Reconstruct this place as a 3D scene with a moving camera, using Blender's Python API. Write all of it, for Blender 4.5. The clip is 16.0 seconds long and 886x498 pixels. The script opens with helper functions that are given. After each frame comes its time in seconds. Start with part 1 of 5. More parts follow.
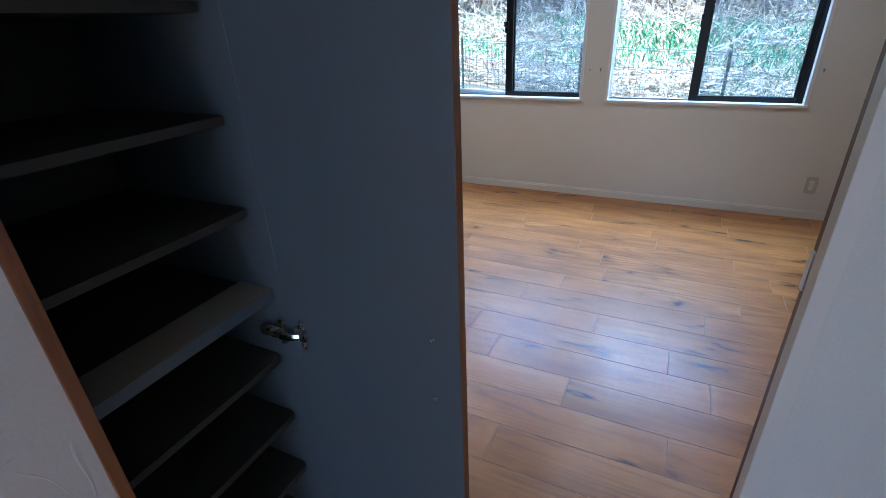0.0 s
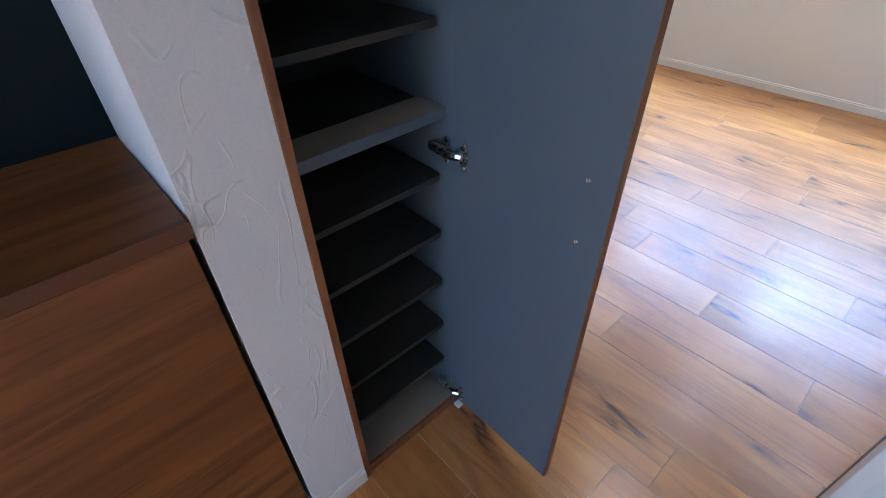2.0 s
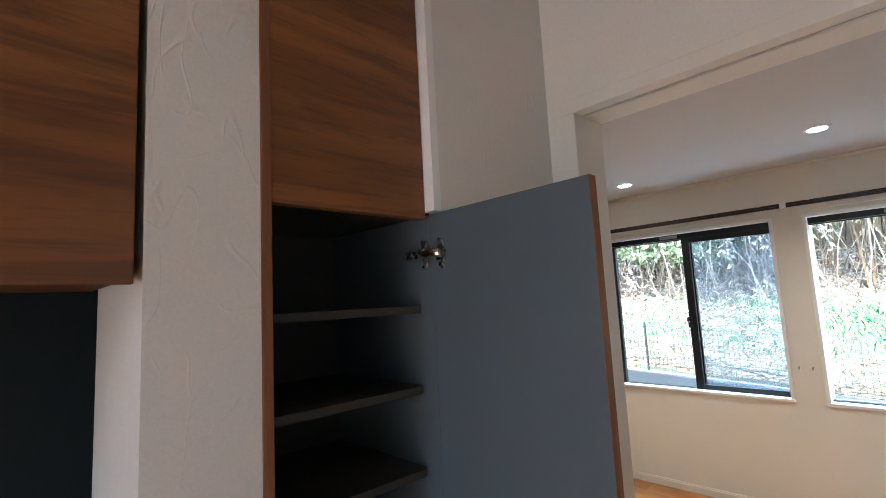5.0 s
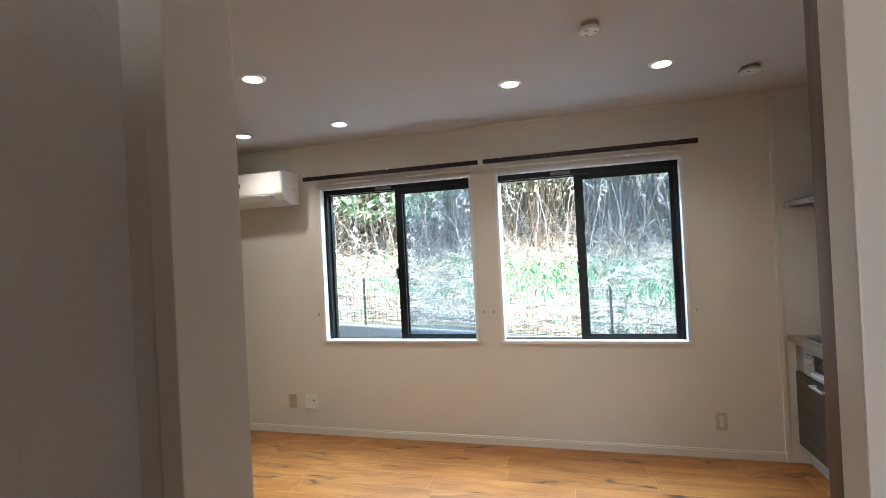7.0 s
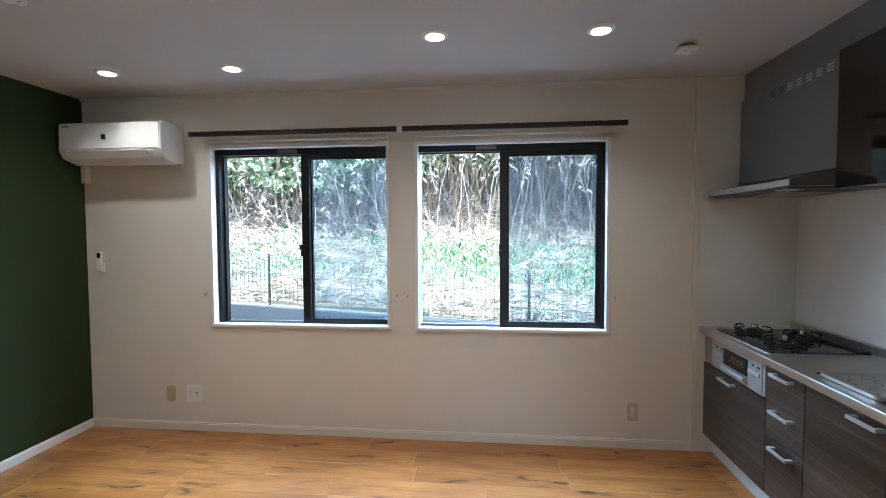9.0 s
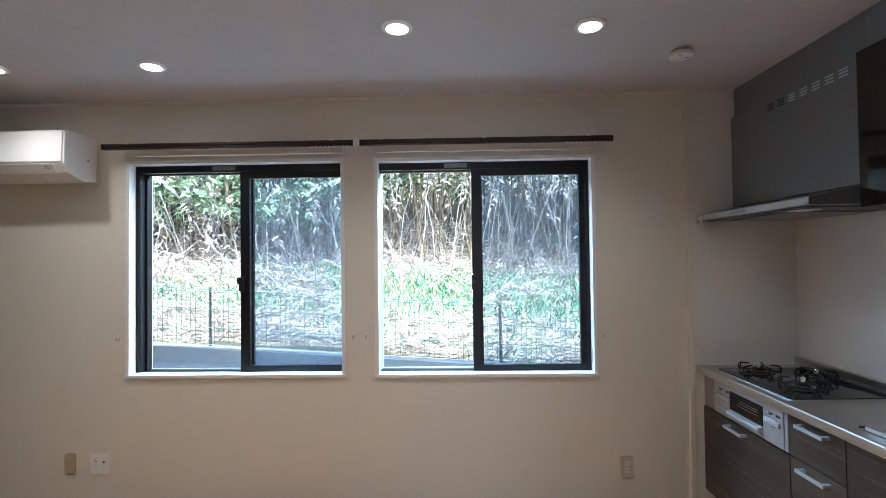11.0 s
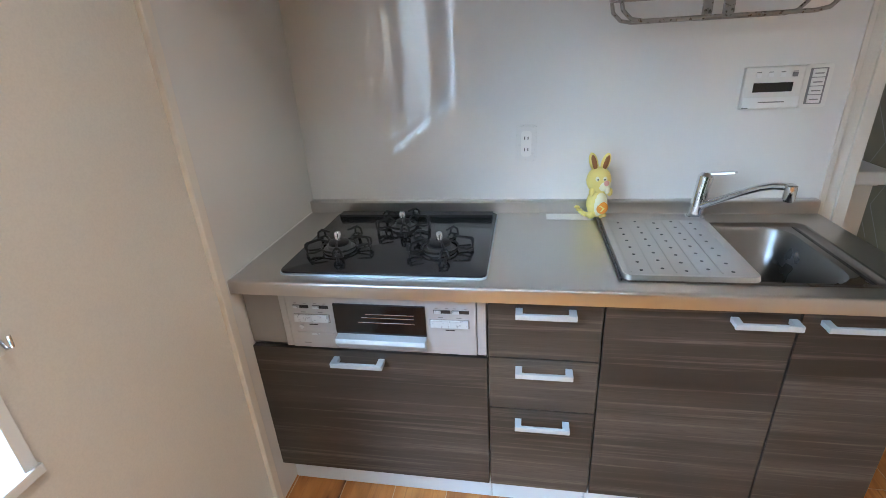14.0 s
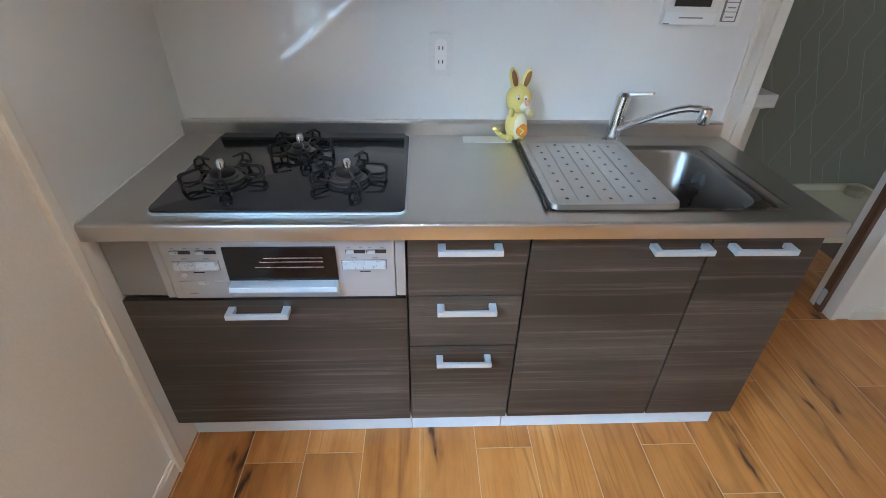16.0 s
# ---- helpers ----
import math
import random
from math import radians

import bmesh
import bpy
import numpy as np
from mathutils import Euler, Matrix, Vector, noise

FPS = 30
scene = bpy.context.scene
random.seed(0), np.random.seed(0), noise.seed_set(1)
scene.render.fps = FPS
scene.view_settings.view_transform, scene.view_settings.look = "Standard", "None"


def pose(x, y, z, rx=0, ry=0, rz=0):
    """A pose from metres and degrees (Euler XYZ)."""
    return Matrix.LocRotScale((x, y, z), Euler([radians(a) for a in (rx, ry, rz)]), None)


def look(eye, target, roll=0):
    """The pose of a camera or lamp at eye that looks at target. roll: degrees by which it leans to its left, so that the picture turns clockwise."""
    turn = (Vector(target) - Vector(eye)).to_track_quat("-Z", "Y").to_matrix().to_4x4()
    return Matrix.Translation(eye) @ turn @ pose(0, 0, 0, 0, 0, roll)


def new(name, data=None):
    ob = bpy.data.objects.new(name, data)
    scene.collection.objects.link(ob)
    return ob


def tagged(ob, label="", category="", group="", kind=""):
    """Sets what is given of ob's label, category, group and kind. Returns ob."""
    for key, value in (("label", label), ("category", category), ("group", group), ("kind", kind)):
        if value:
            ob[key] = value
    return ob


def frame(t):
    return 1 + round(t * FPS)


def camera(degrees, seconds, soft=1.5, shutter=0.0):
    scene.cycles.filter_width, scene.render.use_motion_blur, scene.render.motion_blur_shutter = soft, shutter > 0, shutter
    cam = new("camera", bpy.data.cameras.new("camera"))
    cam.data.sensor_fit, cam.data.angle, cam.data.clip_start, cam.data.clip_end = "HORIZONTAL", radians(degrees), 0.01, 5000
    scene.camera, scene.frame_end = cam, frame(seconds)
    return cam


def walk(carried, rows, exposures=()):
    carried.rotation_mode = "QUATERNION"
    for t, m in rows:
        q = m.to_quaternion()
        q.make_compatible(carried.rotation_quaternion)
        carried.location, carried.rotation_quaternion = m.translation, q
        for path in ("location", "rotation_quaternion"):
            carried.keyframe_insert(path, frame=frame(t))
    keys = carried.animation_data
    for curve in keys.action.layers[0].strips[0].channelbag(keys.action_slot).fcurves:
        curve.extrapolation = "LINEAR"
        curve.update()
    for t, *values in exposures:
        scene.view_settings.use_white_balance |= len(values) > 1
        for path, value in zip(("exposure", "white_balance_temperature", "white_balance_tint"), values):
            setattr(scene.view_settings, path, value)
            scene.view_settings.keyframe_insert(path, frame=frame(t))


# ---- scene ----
cam = camera(86.7, 16.0, soft=0.8)
PATH = [
    (0, (0.09, 0.998, 1.411), (-0.712, 2.608, 0.537), -2.5),
    (0.5, (0.127, 0.965, 1.381), (-0.864, 2.354, 0.337), -1.9),
    (1, (0.129, 0.959, 1.36), (-0.955, 2.203, 0.231), -1.3),
    (1.5, (0.121, 0.957, 1.348), (-0.986, 2.105, 0.141), -0.0),
    (2, (0.117, 0.942, 1.344), (-1.038, 1.967, 0.073), -1.2),
    (2.5, (0.113, 0.934, 1.35), (-1.126, 1.961, 0.162), -1.5),
    (3, (0.133, 0.922, 1.433), (-1.299, 2.011, 0.559), -2.7),
    (3.5, (0.159, 0.901, 1.551), (-1.397, 2.082, 1.12), -4.0),
    (3.7, (0.187, 0.886, 1.579), (-1.394, 2.096, 1.39), -4.9),
    (5.8, (0.184, 0.937, 1.612), (-1.116, 2.433, 1.879), -3.2),
    (6, (0.165, 0.996, 1.585), (-1.03, 2.583, 1.814), -3.2),
    (6.5, (0.125, 1.211, 1.539), (-0.761, 3.001, 1.644), -2.7),
    (7, (0.118, 1.42, 1.506), (-0.409, 3.349, 1.517), -2.9),
    (7.5, (0.154, 1.626, 1.491), (-0.213, 3.592, 1.468), -3.1),
    (8, (0.16, 1.709, 1.49), (-0.146, 3.684, 1.432), -1.5),
    (8.5, (0.157, 1.731, 1.484), (-0.105, 3.712, 1.403), -0.9),
    (8.7, (0.114, 1.749, 1.496), (-0.113, 3.734, 1.399), -0.4),
    (10.8, (0.085, 2.076, 1.488), (-0.063, 4.069, 1.559), -0.4),
    (11, (0.05, 2.195, 1.486), (0.003, 4.194, 1.526), -0.7),
    (11.5, (0.048, 2.573, 1.457), (0.408, 4.54, 1.394), -1.3),
    (12, (0.032, 3.02, 1.447), (0.975, 4.769, 1.218), -1.4),
    (12.5, (0.083, 3.408, 1.442), (1.5, 4.763, 1.049), -2.0),
    (13, (0.186, 3.765, 1.418), (1.911, 4.595, 0.84), -1.6),
    (13.5, (0.329, 4.026, 1.41), (2.123, 4.57, 0.712), -2.6),
    (14, (0.434, 4.179, 1.408), (2.236, 4.518, 0.608), -3.4),
    (14.5, (0.472, 4.233, 1.408), (2.247, 4.378, 0.497), -2.2),
    (15, (0.523, 4.215, 1.402), (2.259, 4.249, 0.411), -0.7),
    (15.5, (0.558, 4.222, 1.383), (2.25, 4.189, 0.318), 0.2),
    (16, (0.567, 4.232, 1.372), (2.233, 4.146, 0.27), 1.3),
]
EXPOSURES = [(0, 2.1, 4950, 10), (0.5, 2.55, 4950, 10), (1.0, 2.85, 4950, 10), (1.5, 2.95, 4950, 10), (3.2, 3.12, 5150, 10), (6, 2.8, 6150, 10), (6.5, 2.76, 6150, 10), (7.5, 2.42, 6050, 10), (8.5, 2.45, 5600, 10), (11, 2.42, 5600, 10), (12, 2.38, 5450, 10), (13, 3.1, 5600, 10), (13.5, 3.36, 5650, 10), (16, 3.2, 5550, 10)]
walk(cam, [(t, look(eye, target, roll)) for t, eye, target, roll in PATH], EXPOSURES)

# ---- world, sun and lamps ----
world = bpy.data.worlds.new("sky")
world.use_nodes = True
scene.world = world
wn = world.node_tree.nodes
sky = wn.new("ShaderNodeTexSky")
sky.sky_type, sky.sun_disc = "NISHITA", False
sky.sun_elevation, sky.sun_rotation = radians(61), radians(200)
wn["Background"].inputs["Strength"].default_value = 0.15
world.node_tree.links.new(sky.outputs[0], wn["Background"].inputs[0])

sun = new("sun", bpy.data.lights.new("sun", "SUN"))
sun.data.energy, sun.data.angle, sun.data.color = 5.0, radians(0.6), (1.0, 0.95, 0.87)
sun.matrix_world = look((0, 0, 0), (0.20, 0.44, -0.875))

SKY_LIGHT, DOOR_LIGHT, SIDE_FILL, SPOT_LIGHT = 25.0, 0.34, 0.15, 2.8


def area(name, m, w, h, power, color):
    ob = new(name, bpy.data.lights.new(name, "AREA"))
    ob.data.shape, ob.data.size, ob.data.size_y = "RECTANGLE", w, h
    ob.data.energy, ob.data.color = power, color
    ob.matrix_world = m
    return ob


for wx in (-1.26, 0.23):
    area("sky_above_window", look((wx, 6.0, 2.95), (wx, 3.6, 0.5)), 1.4, 1.2, SKY_LIGHT, (0.62, 0.82, 1.0))
area("daylight_in_entrance", look((0.60, -0.95, 1.25), (-0.75, 0.55, 1.1)), 0.75, 1.9, DOOR_LIGHT, (0.60, 0.80, 1.0))
# fill lamp added to brighten the cabinet side of the hall; no known source
area("hall_side_fill", look((0.70, 1.25, 1.15), (-0.5, 1.35, 1.15)), 0.55, 1.8, SIDE_FILL, (0.95, 0.97, 1.0))

# ---- dimensions ----
FZ, CZ = 0.012, 2.455            # floor, ceiling
XG, XK, YP, YW = -2.905, 2.045, 2.05, 4.98   # green wall, kitchen wall, partition's room face, window wall
YH = 1.930                       # partition's hall face
XC = -0.495                      # front of the shoe cabinet

# ---- helpers ----
ORG = {}


def thing(name, label="", category="", group="", at=(0, 0, 0), kind=""):
    ob = new(name)
    ob.empty_display_size = 0.1
    ob.location = at
    ORG[ob] = Vector(at)
    return tagged(ob, label, category, group, kind)


def part(name, bm, material, parent=None, label="", bevel=0.0, smooth=False, segments=2):
    if bevel:
        bmesh.ops.bevel(bm, geom=bm.edges[:], offset=bevel, segments=segments, affect="EDGES", profile=0.6, clamp_overlap=True)
    o = ORG[parent] if parent else Vector()
    if parent:
        bmesh.ops.translate(bm, verts=bm.verts[:], vec=-o)
    me = bpy.data.meshes.new(name)
    bmesh.ops.recalc_face_normals(bm, faces=bm.faces[:])
    bm.to_mesh(me)
    bm.free()
    for m in material if isinstance(material, (list, tuple)) else [material]:
        me.materials.append(m)
    if smooth:
        for p in me.polygons:
            p.use_smooth = True
        me.set_sharp_from_angle(angle=radians(38))
    ob = new(name, me)
    if parent:
        ob.parent = parent
    ORG[ob] = o
    return tagged(ob, label)


def solo(name, bm, material, label, category, group="", kind="", bevel=0.0, smooth=False):
    """A thing that is one mesh, its origin at its own foot."""
    lo = Vector([min(v.co[i] for v in bm.verts) for i in range(3)])
    hi = Vector([max(v.co[i] for v in bm.verts) for i in range(3)])
    at = Vector(((lo.x + hi.x) / 2, (lo.y + hi.y) / 2, lo.z))
    bmesh.ops.translate(bm, verts=bm.verts[:], vec=-at)
    ob = part(name, bm, material, None, "", bevel, smooth)
    ob.location = at
    ORG[ob] = at
    return tagged(ob, label, category, group, kind)


def bx(x0, x1, y0, y1, z0, z1, bm=None):
    bm = bm or bmesh.new()
    v = [bm.verts.new((x, y, z)) for x in (x0, x1) for y in (y0, y1) for z in (z0, z1)]
    for a in ((0, 1, 3, 2), (4, 6, 7, 5), (0, 4, 5, 1), (2, 3, 7, 6), (0, 2, 6, 4), (1, 5, 7, 3)):
        bm.faces.new([v[i] for i in a])
    return bm


def ring(bm, c, u, v, r, n):
    return [bm.verts.new(c + r * (math.cos(2 * math.pi * i / n) * u + math.sin(2 * math.pi * i / n) * v)) for i in range(n)]


def skin(bm, a, b):
    for i in range(len(a)):
        j = (i + 1) % len(a)
        bm.faces.new((a[i], a[j], b[j], b[i]))


def tube(pts, r, n=10, bm=None, caps=True):
    """A round bar along a line of points; r may be a list, one radius a point."""
    bm = bm or bmesh.new()
    pts = [Vector(p) for p in pts]
    rs = r if isinstance(r, (list, tuple)) else [r] * len(pts)
    u = None
    rings = []
    for i, p in enumerate(pts):
        d = (pts[min(i + 1, len(pts) - 1)] - pts[max(i - 1, 0)]).normalized()
        if u is None:
            u = d.orthogonal().normalized()
        u = (u - d * u.dot(d)).normalized()
        rings.append(ring(bm, p, u, d.cross(u), rs[i], n))
    for a, b in zip(rings, rings[1:]):
        skin(bm, a, b)
    if caps:
        bm.faces.new(rings[0][::-1])
        bm.faces.new(rings[-1])
    return bm


def lathe(profile, at, n=24, bm=None, axis="z"):
    """Turned shape: (radius, height) pairs about an upright axis."""
    bm = bm or bmesh.new()
    at = Vector(at)
    U, V, W = {"z": ((1, 0, 0), (0, 1, 0), (0, 0, 1)), "x": ((0, 1, 0), (0, 0, 1), (1, 0, 0)), "y": ((0, 0, 1), (1, 0, 0), (0, 1, 0))}[axis]
    rings = [ring(bm, at + Vector(W) * h, Vector(U), Vector(V), max(r, 1e-4), n) for r, h in profile]
    for a, b in zip(rings, rings[1:]):
        skin(bm, a, b)
    bm.faces.new(rings[0][::-1])
    bm.faces.new(rings[-1])
    return bm


def rounded(x0, x1, y0, y1, r, n=5):
    """Corner points of a rectangle with rounded corners."""
    out = []
    for cx, cy, a in ((x1 - r, y1 - r, 0), (x0 + r, y1 - r, 90), (x0 + r, y0 + r, 180), (x1 - r, y0 + r, 270)):
        for i in range(n + 1):
            t = radians(a + 90 * i / n)
            out.append((cx + r * math.cos(t), cy + r * math.sin(t)))
    return out


def slab(outline, z0, z1, bm=None, place=None):
    """A plate of the given outline; place turns (u, v, w) into the world."""
    bm = bm or bmesh.new()
    f = place or (lambda a, b, c: (a, b, c))
    lo = [bm.verts.new(f(a, b, z0)) for a, b in outline]
    hi = [bm.verts.new(f(a, b, z1)) for a, b in outline]
    skin(bm, lo, hi)
    bm.faces.new(lo[::-1])
    bm.faces.new(hi)
    return bm


def on_window_wall(a, b, c):
    return (a, YW - c, b)


def on_kitchen_wall(a, b, c):
    return (XK - 0.006 - c, a, b)


def sweep(profile, x0, x1, axis="x"):
    """A profile of (depth, height) pairs drawn out along an axis."""
    bm = bmesh.new()
    f = (lambda a, d, h: (a, d, h)) if axis == "x" else (lambda a, d, h: (d, a, h))
    A = [bm.verts.new(f(x0, d, h)) for d, h in profile]
    B = [bm.verts.new(f(x1, d, h)) for d, h in profile]
    skin(bm, A, B)
    bm.faces.new(A[::-1])
    bm.faces.new(B)
    return bm


# ---- materials ----
class Nodes:
    """A short way to write node materials."""

    def __init__(self, name):
        self.m = bpy.data.materials.new(name)
        self.m.use_nodes = True
        self.t = self.m.node_tree
        self.b = self.t.nodes["Principled BSDF"]

    def add(self, kind, ins=None, **props):
        n = self.t.nodes.new(kind)
        for k, v in props.items():
            setattr(n, k, v)
        for k, v in (ins or {}).items():
            self.put(n.inputs[k], v)
        return n

    def put(self, socket, v):
        if isinstance(v, bpy.types.NodeSocket):
            self.t.links.new(v, socket)
        else:
            socket.default_value = v

    def coords(self, scale=(1, 1, 1), shuffle=False, rot=(0, 0, 0)):
        c = self.add("ShaderNodeTexCoord").outputs["Object"]
        if shuffle:
            r = self.add("ShaderNodeObjectInfo").outputs["Random"]
            k = self.add("ShaderNodeVectorMath", {0: (37.0, 91.0, 53.0)}, operation="SCALE")
            self.put(k.inputs["Scale"], r)
            c = self.add("ShaderNodeVectorMath", {0: c, 1: k.outputs[0]}, operation="ADD").outputs[0]
        return self.add("ShaderNodeMapping", {"Vector": c, "Scale": scale, "Rotation": rot}).outputs[0]

    def noise(self, vec, scale, detail=4, rough=0.55, distort=0.0):
        return self.add("ShaderNodeTexNoise", {"Vector": vec, "Scale": scale, "Detail": detail, "Roughness": rough, "Distortion": distort}).outputs["Fac"]

    def ramp(self, fac, stops):
        n = self.add("ShaderNodeValToRGB", {"Fac": fac})
        e = n.color_ramp.elements
        while len(e) < len(stops):
            e.new(0.5)
        for q, (p, c) in zip(e, stops):
            q.position, q.color = p, (*c, 1) if len(c) == 3 else c
        return n.outputs["Color"]

    def mix(self, fac, a, b, blend="MIX"):
        n = self.add("ShaderNodeMix", data_type="RGBA", blend_type=blend)
        self.put(n.inputs[0], fac)
        self.put(n.inputs[6], a if isinstance(a, bpy.types.NodeSocket) else (*a, 1))
        self.put(n.inputs[7], b if isinstance(b, bpy.types.NodeSocket) else (*b, 1))
        return n.outputs[2]

    def bump(self, height, strength, distance=0.01):
        n = self.add("ShaderNodeBump", {"Height": height, "Strength": strength, "Distance": distance})
        self.put(self.b.inputs["Normal"], n.outputs[0])

    def done(self, color, rough=0.5, metal=0.0, **more):
        self.put(self.b.inputs["Base Color"], color if isinstance(color, bpy.types.NodeSocket) else (*color, 1))
        self.put(self.b.inputs["Roughness"], rough)
        self.put(self.b.inputs["Metallic"], metal)
        for k, v in more.items():
            self.put(self.b.inputs[k.replace("_", " ")], v)
        return self.m


def plain(name, color, rough=0.5, metal=0.0, var=0.08, scale=6.0, grain=0.0, grain_scale=400.0, **more):
    """Paint, plastic or metal with slight stains, uneven gloss and fine grain."""
    n = Nodes(name)
    v = n.coords(shuffle=True)
    big = n.noise(v, scale, 5)
    small = n.noise(v, scale * 18, 3)
    lo = tuple(c * (1 - var) for c in color)
    hi = tuple(min(1, c * (1 + var)) for c in color)
    col = n.mix(n.mix(0.35, big, small), lo, hi)
    r = n.add("ShaderNodeMapRange", {0: small, 1: 0.3, 2: 0.7, 3: max(0.02, rough - 0.05), 4: min(1, rough + 0.06)}).outputs[0]
    if grain:
        n.bump(n.noise(v, grain_scale, 2), grain, 0.002)
    return n.done(col, r, metal, **more)


def wallpaper(name, color, trowel=0.0):
    n = Nodes(name)
    v = n.coords()
    big = n.noise(v, 1.6, 5)
    fine = n.noise(v, 260, 3, 0.6)
    weave = n.noise(v, 90, 4, 0.6)
    col = n.mix(n.ramp(big, [(0.3, (0, 0, 0)), (0.7, (1, 1, 1))]), tuple(c * 0.955 for c in color), color)
    col = n.mix(n.ramp(fine, [(0.35, (0, 0, 0)), (0.6, (1, 1, 1))]), n.mix(0.05, col, (0, 0, 0)), col)
    if trowel:
        strokes = None
        for turn, seed in ((0.6, 0.0), (-0.7, 7.3), (1.4, 15.1)):
            w = n.add("ShaderNodeMapping", {"Vector": v, "Location": (seed, seed, seed), "Rotation": (turn, 0.3, 0), "Scale": (9, 9, 4.5)}).outputs[0]
            line = n.ramp(n.noise(w, 1.0, 1, 0.5, 0.6), [(0.478, (0, 0, 0)), (0.494, (1, 1, 1)), (0.500, (0, 0, 0))])
            gate = n.ramp(n.noise(w, 2.1, 1), [(0.50, (0, 0, 0)), (0.62, (1, 1, 1))])
            one = n.mix(1.0, line, gate, "MULTIPLY")
            strokes = one if strokes is None else n.mix(1.0, strokes, one, "LIGHTEN")
        n.bump(n.mix(0.90, weave, strokes), trowel, 0.010)
    else:
        n.bump(n.mix(0.5, weave, fine), 0.09, 0.002)
    return n.done(col, 0.85, Specular_IOR_Level=0.3)


def timber(name, dark, mid, light, along="x", rough=0.4, scale=1.0, knots=0.0, bump=0.15, gloss=0.0, streak=0.75, wave=0.5):
    """Wood with the grain along one axis."""
    n = Nodes(name)
    k = {"x": (0.55, 7.0, 7.0), "y": (7.0, 0.55, 7.0), "z": (7.0, 7.0, 0.55)}[along]
    k = tuple(a * scale for a in k)
    v = n.coords(k, shuffle=True)
    broad = n.noise(v, 1.0, 4, 0.55, 1.2)
    grain = n.noise(v, 6.0, 6, 0.62, wave)
    pore = n.noise(v, 26.0, 3, 0.7)
    col = n.ramp(broad, [(0.25, dark), (0.5, mid), (0.75, light)])
    col = n.mix(n.ramp(grain, [(0.36, (streak, streak, streak)), (0.52, (0, 0, 0))]), col, dark)
    col = n.mix(n.ramp(pore, [(0.3, (0.35, 0.35, 0.35)), (0.45, (0, 0, 0))]), col, tuple(c * 0.6 for c in dark))
    tone = n.add("ShaderNodeObjectInfo").outputs["Random"]
    col = n.mix(n.add("ShaderNodeMath", {0: tone, 1: 0.28}, operation="MULTIPLY").outputs[0], col, tuple(c * 0.72 for c in mid))
    if knots:
        kv = n.coords(tuple(a * s for a, s in zip((1.0, 3.0, 3.0) if along == "x" else (3.0, 3.0, 1.0), (1.9, 1.9, 1.9))), shuffle=True)
        wob = n.add("ShaderNodeVectorMath", {0: kv, 1: n.add("ShaderNodeTexNoise", {"Vector": kv, "Scale": 2.5}).outputs["Color"]}, operation="ADD").outputs[0]
        d = n.add("ShaderNodeTexVoronoi", {"Vector": wob, "Scale": 1.0, "Randomness": 1.0}).outputs["Distance"]
        spot = n.ramp(d, [(0.03, (1, 1, 1)), (0.13, (0.25, 0.25, 0.25)), (0.2, (0, 0, 0))])
        col = n.mix(n.mix(1.0, spot, (knots, knots, knots), "MULTIPLY"), col, (0.055, 0.025, 0.012))
    n.bump(grain, bump, 0.003)
    r = n.add("ShaderNodeMapRange", {0: grain, 1: 0.3, 2: 0.7, 3: rough + 0.08, 4: rough - 0.05}).outputs[0]
    return n.done(col, r, 0.0, Coat_Weight=gloss, Coat_Roughness=0.28, Coat_IOR=1.6)


